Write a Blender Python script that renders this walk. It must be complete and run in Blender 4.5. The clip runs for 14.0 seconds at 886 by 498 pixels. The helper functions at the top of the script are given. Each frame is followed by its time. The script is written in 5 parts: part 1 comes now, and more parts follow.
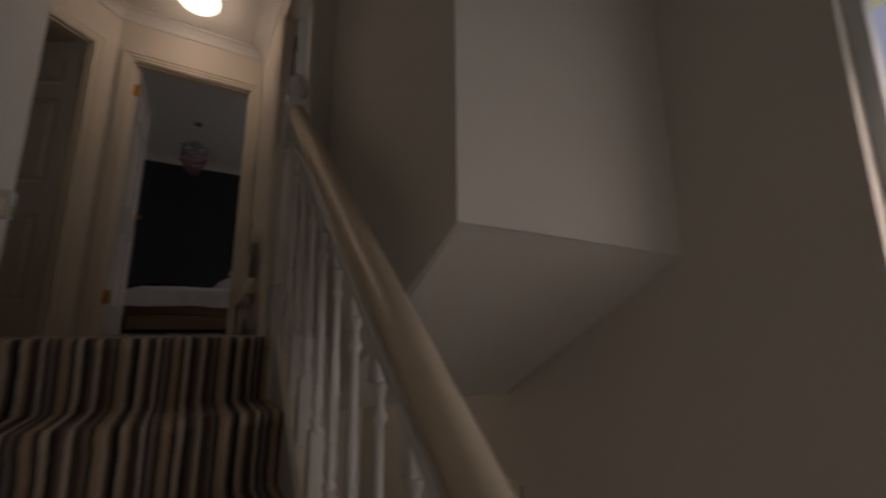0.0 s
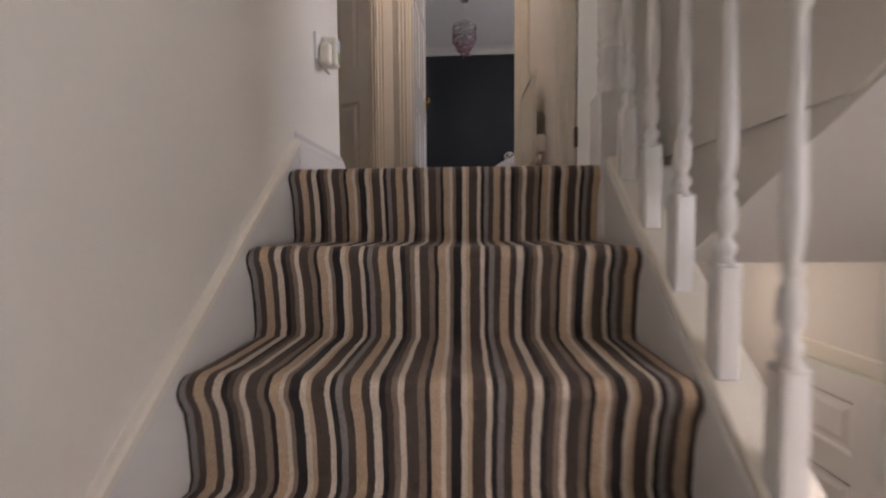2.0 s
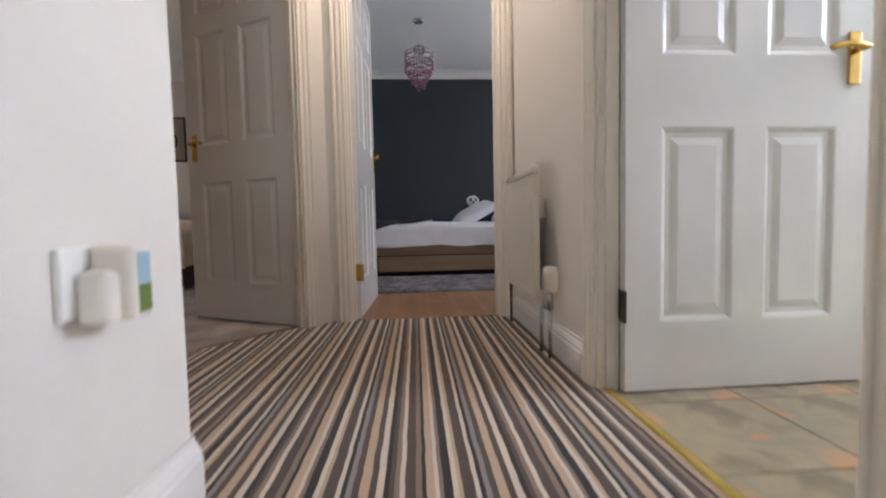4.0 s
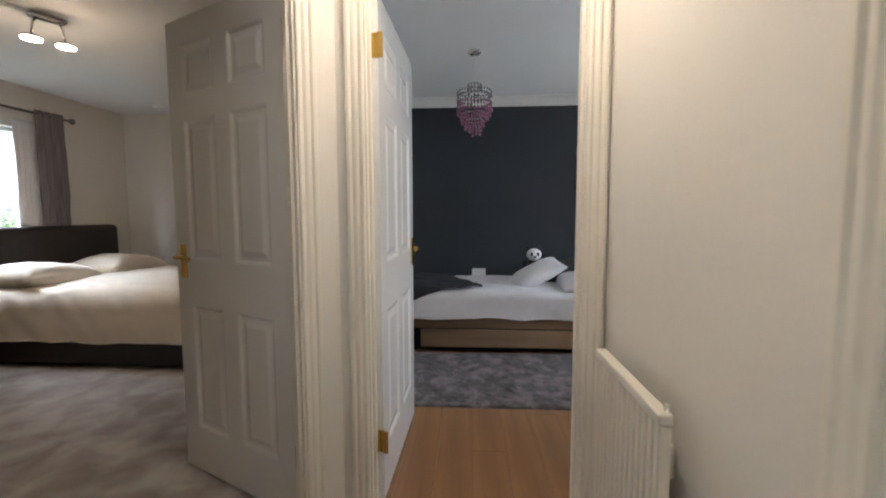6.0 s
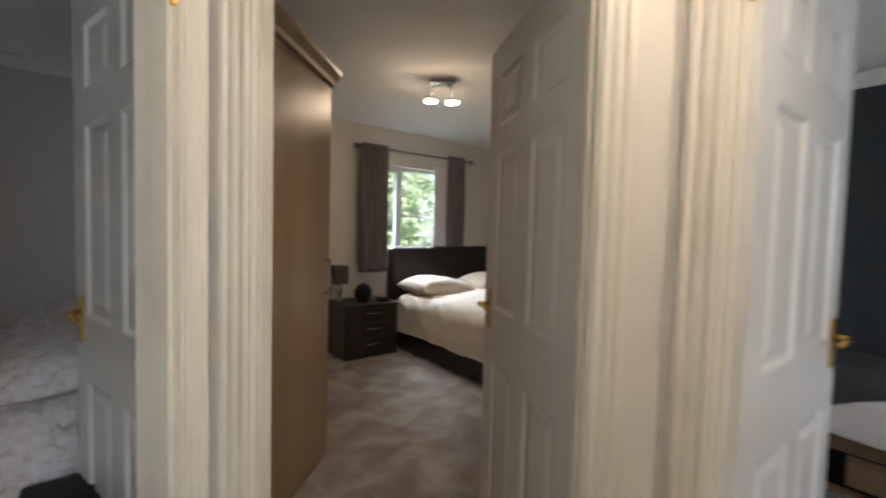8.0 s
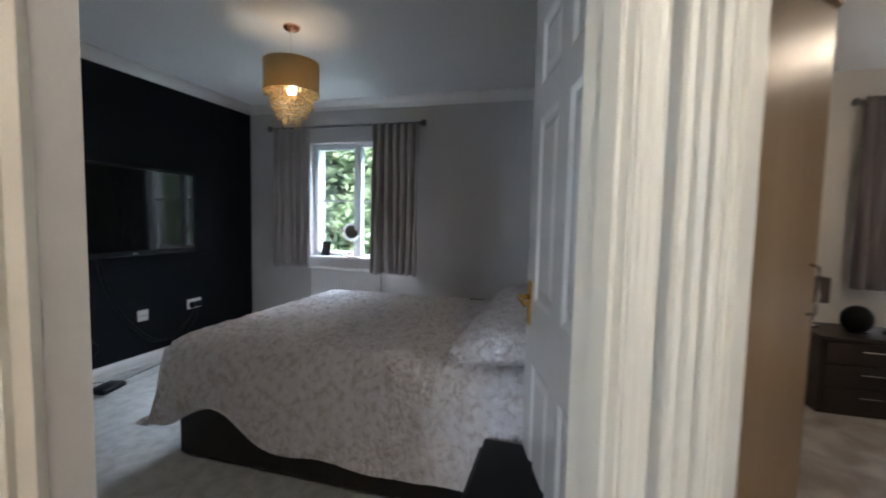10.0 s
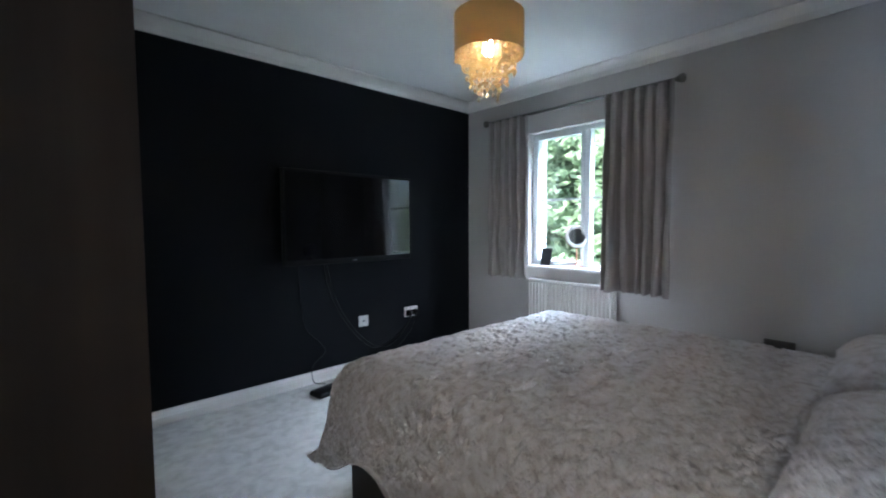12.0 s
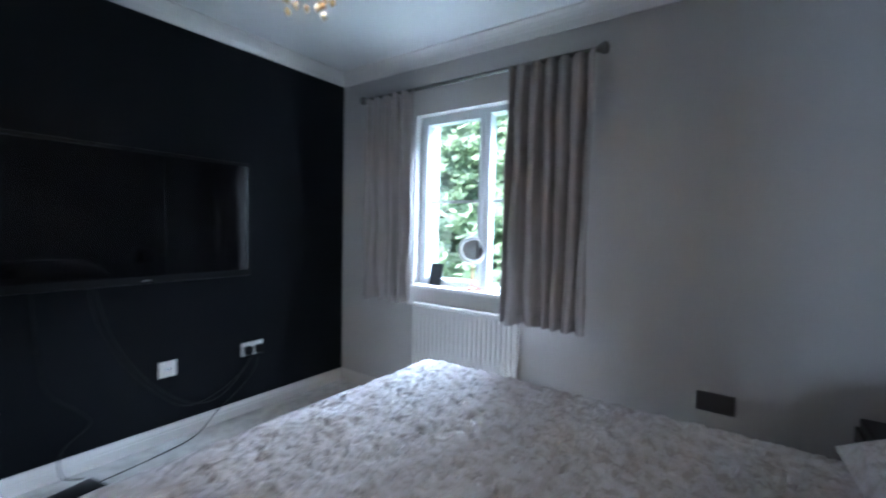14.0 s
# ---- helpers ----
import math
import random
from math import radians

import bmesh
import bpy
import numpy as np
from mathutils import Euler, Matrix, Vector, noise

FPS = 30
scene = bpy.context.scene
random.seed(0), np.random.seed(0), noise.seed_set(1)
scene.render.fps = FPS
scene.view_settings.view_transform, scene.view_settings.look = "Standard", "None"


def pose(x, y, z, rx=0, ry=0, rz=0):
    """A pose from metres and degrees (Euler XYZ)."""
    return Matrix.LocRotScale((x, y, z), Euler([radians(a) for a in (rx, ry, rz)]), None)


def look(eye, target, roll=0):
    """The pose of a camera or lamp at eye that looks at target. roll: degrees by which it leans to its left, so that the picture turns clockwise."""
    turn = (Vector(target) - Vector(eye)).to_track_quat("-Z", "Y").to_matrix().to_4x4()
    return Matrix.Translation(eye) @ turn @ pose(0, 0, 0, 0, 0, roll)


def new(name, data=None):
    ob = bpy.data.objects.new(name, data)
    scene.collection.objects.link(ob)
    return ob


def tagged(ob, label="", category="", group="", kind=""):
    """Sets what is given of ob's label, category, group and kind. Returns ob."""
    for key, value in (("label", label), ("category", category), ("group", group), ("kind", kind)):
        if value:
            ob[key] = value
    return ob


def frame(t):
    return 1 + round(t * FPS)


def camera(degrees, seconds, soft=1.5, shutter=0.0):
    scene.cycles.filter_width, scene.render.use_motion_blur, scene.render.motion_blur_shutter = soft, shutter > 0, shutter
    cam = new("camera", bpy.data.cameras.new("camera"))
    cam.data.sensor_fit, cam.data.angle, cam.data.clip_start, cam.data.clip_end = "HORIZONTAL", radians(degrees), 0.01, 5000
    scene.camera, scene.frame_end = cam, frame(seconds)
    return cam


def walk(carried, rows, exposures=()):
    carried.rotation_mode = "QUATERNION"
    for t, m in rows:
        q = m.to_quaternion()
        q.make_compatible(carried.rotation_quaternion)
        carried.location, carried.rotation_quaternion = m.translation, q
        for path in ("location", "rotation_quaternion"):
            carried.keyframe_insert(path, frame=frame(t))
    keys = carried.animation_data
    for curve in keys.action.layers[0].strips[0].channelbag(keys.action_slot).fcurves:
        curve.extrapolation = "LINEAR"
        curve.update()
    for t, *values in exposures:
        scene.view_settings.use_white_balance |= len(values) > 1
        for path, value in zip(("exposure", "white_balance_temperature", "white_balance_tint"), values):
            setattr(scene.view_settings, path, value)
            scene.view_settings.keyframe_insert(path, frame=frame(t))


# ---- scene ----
cam = camera(93.1, 14.0, 2.0, 0.5)
PATH = [
    (0, (0.162, -1.629, 0.013), (1.178, 0.05, 0.402), -0.3),
    (0.5, (0.115, -1.555, -0.013), (0.699, 0.325, 0.336), 0.7),
    (1, (0.109, -1.492, -0.044), (0.198, 0.492, 0.187), 0.5),
    (1.5, (0.095, -1.42, -0.137), (0.021, 0.578, -0.11), -0.1),
    (2, (0.061, -1.188, -0.167), (-0.044, 0.807, -0.265), -0.4),
    (2.2, (0.020, -1.055, -0.118), (-0.035, 0.94, -0.254), -0.5),
    (2.5, (0.023, -0.903, -0.009), (0.012, 1.096, -0.083), -0.5),
    (3, (0.009, -0.686, 0.181), (-0.051, 1.313, 0.169), -0.6),
    (3.5, (-0.011, -0.517, 0.334), (0.02, 1.482, 0.286), -0.8),
    (4, (-0.006, -0.323, 0.499), (0.122, 1.67, 0.388), -1.2),
    (4.2, (0.005, -0.25, 0.575), (0.05, 1.748, 0.488), -2.2),
    (4.5, (0.022, -0.160, 0.69), (0.02, 1.85, 0.60), -1.2),
    (4.9, (0.028, -0.035, 0.86), (-0.01, 1.97, 0.75), -0.8),
    (5.4, (0.032, 0.150, 1.02), (-0.05, 2.16, 0.88), -0.4),
    (5.9, (0.033, 0.330, 1.14), (-0.09, 2.33, 0.98), -0.2),
    (6.3, (0.031, 0.486, 1.203), (-0.13, 2.473, 1.041), -0.1),
    (6.5, (0.03, 0.563, 1.235), (-0.211, 2.544, 1.109), 0.1),
    (7, (0.091, 0.763, 1.271), (-0.777, 2.564, 1.222), 2.1),
    (7.5, (0.077, 0.863, 1.257), (-1.193, 2.407, 1.191), 1.2),
    (8, (-0.027, 0.958, 1.27), (-1.601, 2.189, 1.178), 1.5),
    (8.5, (-0.129, 0.984, 1.253), (-1.941, 1.82, 1.116), 0.8),
    (9, (-0.181, 1.006, 1.27), (-2.164, 1.237, 1.148), 0.8),
    (9.2, (-0.186, 1.011, 1.266), (-2.183, 1.029, 1.161), 1.3),
    (11.3, (-0.787, 0.863, 1.197), (-2.386, -0.333, 1.102), 0.8),
    (11.5, (-0.858, 0.823, 1.202), (-2.356, -0.501, 1.144), 1.0),
    (11.6, (-0.911, 0.755, 1.212), (-2.363, -0.618, 1.143), -0.2),
    (12, (-1.079, 0.677, 1.186), (-2.432, -0.792, 1.073), -0.3),
    (12.5, (-1.234, 0.499, 1.189), (-2.4, -1.123, 1.091), -0.2),
    (13, (-1.494, 0.446, 1.252), (-2.484, -1.286, 1.11), 0.9),
    (13.5, (-1.738, 0.365, 1.235), (-3.068, -1.121, 1.079), 1.9),
    (14, (-1.912, 0.293, 1.225), (-3.54, -0.864, 1.124), 1.3),
]
EXPO = [(0, -0.86, 7600, 30), (0.5, 0.19, 7200, 28), (1, 0.94, 6800, 26), (1.5, 1.24, 6800, 26), (2, 1.59, 6900, 30), (2.5, 2.02, 7700, 30), (3, 2.49, 7000, 28), (3.5, 2.49, 6400, 25), (4, 2.29, 6200, 22), (6.3, 2.24, 6300, 16), (8, 2.09, 6500, 16), (9, 2.29, 6200, 15), (11.5, 2.64, 5600, 11), (12, 2.94, 5600, 11), (12.6, 3.04, 5350, 11), (14, 2.99, 5250, 11)]
walk(cam, [(t, look(eye, target, roll)) for t, eye, target, roll in PATH], EXPO)

# ---- world and light ----
CEIL = 2.38
world = bpy.data.worlds.new("world")
scene.world = world
world.use_nodes = True
wn = world.node_tree
sky = wn.nodes.new("ShaderNodeTexSky")
sky.sky_type, sky.sun_disc = "NISHITA", False
sky.sun_elevation, sky.sun_rotation, sky.air_density, sky.dust_density = radians(42), radians(140), 1.0, 3.0
wn.links.new(sky.outputs[0], wn.nodes["Background"].inputs[0])
wn.nodes["Background"].inputs[1].default_value = 0.15
sun = new("sun", bpy.data.lights.new("sun", "SUN"))
sun.data.energy, sun.data.angle, sun.data.color = 5.0, radians(12), (1, 0.96, 0.9)
sun.matrix_world = pose(0, 0, 20, 48, 0, 40)


def area(name, at, to, w, h, watts, color=(1, 1, 1)):
    lamp = new(name, bpy.data.lights.new(name, "AREA"))
    lamp.data.shape, lamp.data.size, lamp.data.size_y = "RECTANGLE", w, h
    lamp.data.energy, lamp.data.color = watts, color
    lamp.matrix_world = look(at, to)
    return lamp


def bulb(name, at, watts, color, radius=0.03):
    lamp = new(name, bpy.data.lights.new(name, "POINT"))
    lamp.data.energy, lamp.data.color, lamp.data.shadow_soft_size = watts, color, radius
    lamp.location = at
    return lamp


DAY = (0.80, 0.91, 1.0)
area("daylight_window_1", (-5.9, -1.1, 3.7), (-3.4, -1.1, 0.9), 2.6, 1.6, 207, DAY)
area("daylight_window_2", (-5.9, 3.73, 3.7), (-3.4, 3.73, 0.9), 2.6, 1.6, 185, DAY)
area("daylight_window_3", (3.05, 3.5, 1.5), (0, 3.3, 1.0), 1.1, 1.1, 7.6, DAY)
area("daylight_window_4", (1.72, -1.9, 0.3), (0.3, -1.3, 0.8), 1.0, 1.2, 4.0, DAY)
area("daylight_window_5", (2.95, 0.5, 1.6), (0.5, 0.55, 0.7), 0.8, 0.9, 12, DAY)
# added fill lamp outside the unseen back door, to brighten the hall
area("daylight_hall_door", (0.9, -4.5, -1.5), (0.7, 0.0, -1.6), 0.8, 1.7, 5.8, DAY)
bulb("bulb_hall", (0.95, 0.7, -0.42), 1.25, (1, 0.93, 0.78), 0.06)
bulb("bulb_landing", (0.02, 1.50, CEIL - 0.12), 2.9, (1, 0.87, 0.68), 0.09)
bulb("bulb_master", (-2.61, -0.66, CEIL - 0.375), 0.42, (1, 0.70, 0.38), 0.03)
bulb("bulb_bedroom_1", (-2.59, 2.81, CEIL - 0.19), 1.0, (1, 0.76, 0.5), 0.04)
bulb("bulb_bedroom_2", (-2.51, 2.95, CEIL - 0.19), 0.72, (1, 0.76, 0.5), 0.04)


# ---- materials ----
def material(name, base, rough=0.6, metal=0.0, var=0.04, scale=6.0, fine=120.0, bump=0.05, depth=0.002, emit=0.0, coat=0.0, stretch=(1, 1, 1), sheen=0.0):
    m = bpy.data.materials.new(name)
    m.use_nodes = True
    nt = m.node_tree
    N, L = nt.nodes, nt.links
    b = N["Principled BSDF"]
    tc = N.new("ShaderNodeTexCoord")
    mp = N.new("ShaderNodeMapping")
    mp.inputs["Scale"].default_value = stretch
    L.new(tc.outputs["Object"], mp.inputs[0])
    n1 = N.new("ShaderNodeTexNoise")
    n1.inputs["Scale"].default_value, n1.inputs["Detail"].default_value = scale, 4
    n2 = N.new("ShaderNodeTexNoise")
    n2.inputs["Scale"].default_value, n2.inputs["Detail"].default_value = fine, 3
    L.new(mp.outputs[0], n1.inputs[0])
    L.new(mp.outputs[0], n2.inputs[0])
    ad = N.new("ShaderNodeMath")
    ad.operation = "ADD"
    L.new(n1.outputs["Fac"], ad.inputs[0])
    L.new(n2.outputs["Fac"], ad.inputs[1])
    mr = N.new("ShaderNodeMapRange")
    mr.inputs["From Min"].default_value, mr.inputs["From Max"].default_value = 0.6, 1.4
    mr.inputs["To Min"].default_value, mr.inputs["To Max"].default_value = 1 - var, 1 + var
    L.new(ad.outputs[0], mr.inputs[0])
    hs = N.new("ShaderNodeHueSaturation")
    hs.inputs["Color"].default_value = (*base, 1)
    L.new(mr.outputs[0], hs.inputs["Value"])
    L.new(hs.outputs[0], b.inputs["Base Color"])
    b.inputs["Metallic"].default_value = metal
    rr = N.new("ShaderNodeMapRange")
    rr.inputs["From Min"].default_value, rr.inputs["From Max"].default_value = 0.3, 0.7
    rr.inputs["To Min"].default_value, rr.inputs["To Max"].default_value = max(rough - 0.02, 0.015), min(rough + 0.02, 1)
    L.new(n1.outputs["Fac"], rr.inputs[0])
    L.new(rr.outputs[0], b.inputs["Roughness"])
    if coat:
        b.inputs["Coat Weight"].default_value, b.inputs["Coat Roughness"].default_value = coat, 0.12
    if sheen:
        b.inputs["Sheen Weight"].default_value = sheen
    if bump:
        bp = N.new("ShaderNodeBump")
        bp.inputs["Strength"].default_value, bp.inputs["Distance"].default_value = bump, depth
        L.new(n2.outputs["Fac"], bp.inputs["Height"])
        L.new(bp.outputs[0], b.inputs["Normal"])
    if emit:
        b.inputs["Emission Color"].default_value, b.inputs["Emission Strength"].default_value = (*base, 1), emit
    return m


def ramp_material(name, stops, rough=0.8, scale=4.0, detail=5.0, stretch=(1, 1, 1), bump=0.3, fine=200.0, depth=0.004, sheen=0.0):
    m = material(name, (0.5, 0.5, 0.5), rough, fine=fine, bump=bump, depth=depth, sheen=sheen)
    nt = m.node_tree
    N, L = nt.nodes, nt.links
    b = N["Principled BSDF"]
    mp = N.new("ShaderNodeMapping")
    mp.inputs["Scale"].default_value = stretch
    L.new(N["Texture Coordinate"].outputs["Object"], mp.inputs[0])
    n = N.new("ShaderNodeTexNoise")
    n.inputs["Scale"].default_value, n.inputs["Detail"].default_value = scale, detail
    n.inputs["Distortion"].default_value = 0.4
    L.new(mp.outputs[0], n.inputs[0])
    r = N.new("ShaderNodeValToRGB")
    el = r.color_ramp.elements
    while len(el) < len(stops):
        el.new(0.5)
    for e, (p, c) in zip(el, stops):
        e.position, e.color = p, (*c, 1)
    L.new(n.outputs["Fac"], r.inputs[0])
    L.new(r.outputs[0], b.inputs["Base Color"])
    return m


def stripe_material():
    """Loop-pile carpet with stripes that run along y: colours from a repeat across x."""
    m = material("striped_carpet", (0.3, 0.25, 0.2), 0.95, fine=260.0, bump=0.6, depth=0.004, sheen=0.1)
    nt = m.node_tree
    N, L = nt.nodes, nt.links
    b = N["Principled BSDF"]
    sep = N.new("ShaderNodeSeparateXYZ")
    L.new(N["Texture Coordinate"].outputs["Object"], sep.inputs[0])
    wob = N.new("ShaderNodeTexNoise")
    wob.inputs["Scale"].default_value = 14
    L.new(N["Texture Coordinate"].outputs["Object"], wob.inputs[0])
    wm = N.new("ShaderNodeMath")
    wm.operation, wm.inputs[1].default_value, wm.inputs[2].default_value = "MULTIPLY_ADD", 0.007, 0.2622
    L.new(wob.outputs["Fac"], wm.inputs[0])
    ad = N.new("ShaderNodeMath")
    L.new(sep.outputs["X"], ad.inputs[0])
    L.new(wm.outputs[0], ad.inputs[1])
    fin = N.new("ShaderNodeTexNoise")
    fin.inputs["Scale"].default_value = 330
    L.new(N["Texture Coordinate"].outputs["Object"], fin.inputs[0])
    fm = N.new("ShaderNodeMath")
    fm.operation, fm.inputs[1].default_value = "MULTIPLY_ADD", 0.004
    L.new(fin.outputs["Fac"], fm.inputs[0])
    L.new(ad.outputs[0], fm.inputs[2])
    fr = N.new("ShaderNodeMath")
    fr.operation, fr.inputs[1].default_value = "MULTIPLY", 1 / 0.2626
    L.new(fm.outputs[0], fr.inputs[0])
    fc = N.new("ShaderNodeMath")
    fc.operation = "FRACT"
    L.new(fr.outputs[0], fc.inputs[0])
    r = N.new("ShaderNodeValToRGB")
    r.color_ramp.interpolation = "CONSTANT"
    cream, tan, taupe, grey, brown, black = (0.66, 0.555, 0.45), (0.52, 0.375, 0.255), (0.25, 0.185, 0.14), (0.27, 0.24, 0.225), (0.095, 0.068, 0.054), (0.03, 0.023, 0.021)
    order = [(black, 15), (tan, 30), (cream, 15), (taupe, 15), (black, 32), (cream, 20), (tan, 15), (brown, 42), (cream, 18), (black, 17), (grey, 20), (brown, 25), (tan, 35), (brown, 25), (cream, 26), (black, 20), (brown, 18), (taupe, 20), (cream, 18), (brown, 40), (taupe, 23)]
    el = r.color_ramp.elements
    while len(el) < len(order):
        el.new(0.5)
    p = 0
    for e, (col, k) in zip(el, order):
        e.position, e.color = p, (*col, 1)
        p += k / sum(w for _, w in order)
    L.new(fc.outputs[0], r.inputs[0])
    mx = N.new("ShaderNodeMix")
    mx.data_type, mx.blend_type = "RGBA", "MULTIPLY"
    mx.inputs[0].default_value = 0.68
    L.new(r.outputs[0], mx.inputs[6])
    L.new(fin.outputs["Fac"], mx.inputs[7])
    gm = N.new("ShaderNodeMix")
    gm.data_type, gm.blend_type = "RGBA", "ADD"
    gm.inputs[0].default_value = 0.35
    L.new(mx.outputs[2], gm.inputs[6])
    L.new(mx.outputs[2], gm.inputs[7])
    L.new(gm.outputs[2], b.inputs["Base Color"])
    return m


def glass_material(name):
    m = bpy.data.materials.new(name)
    m.use_nodes = True
    b = m.node_tree.nodes["Principled BSDF"]
    b.inputs["Base Color"].default_value = (0.97, 1.0, 0.99, 1)
    b.inputs["Roughness"].default_value, b.inputs["IOR"].default_value = 0.01, 1.45
    b.inputs["Transmission Weight"].default_value = 1
    return m


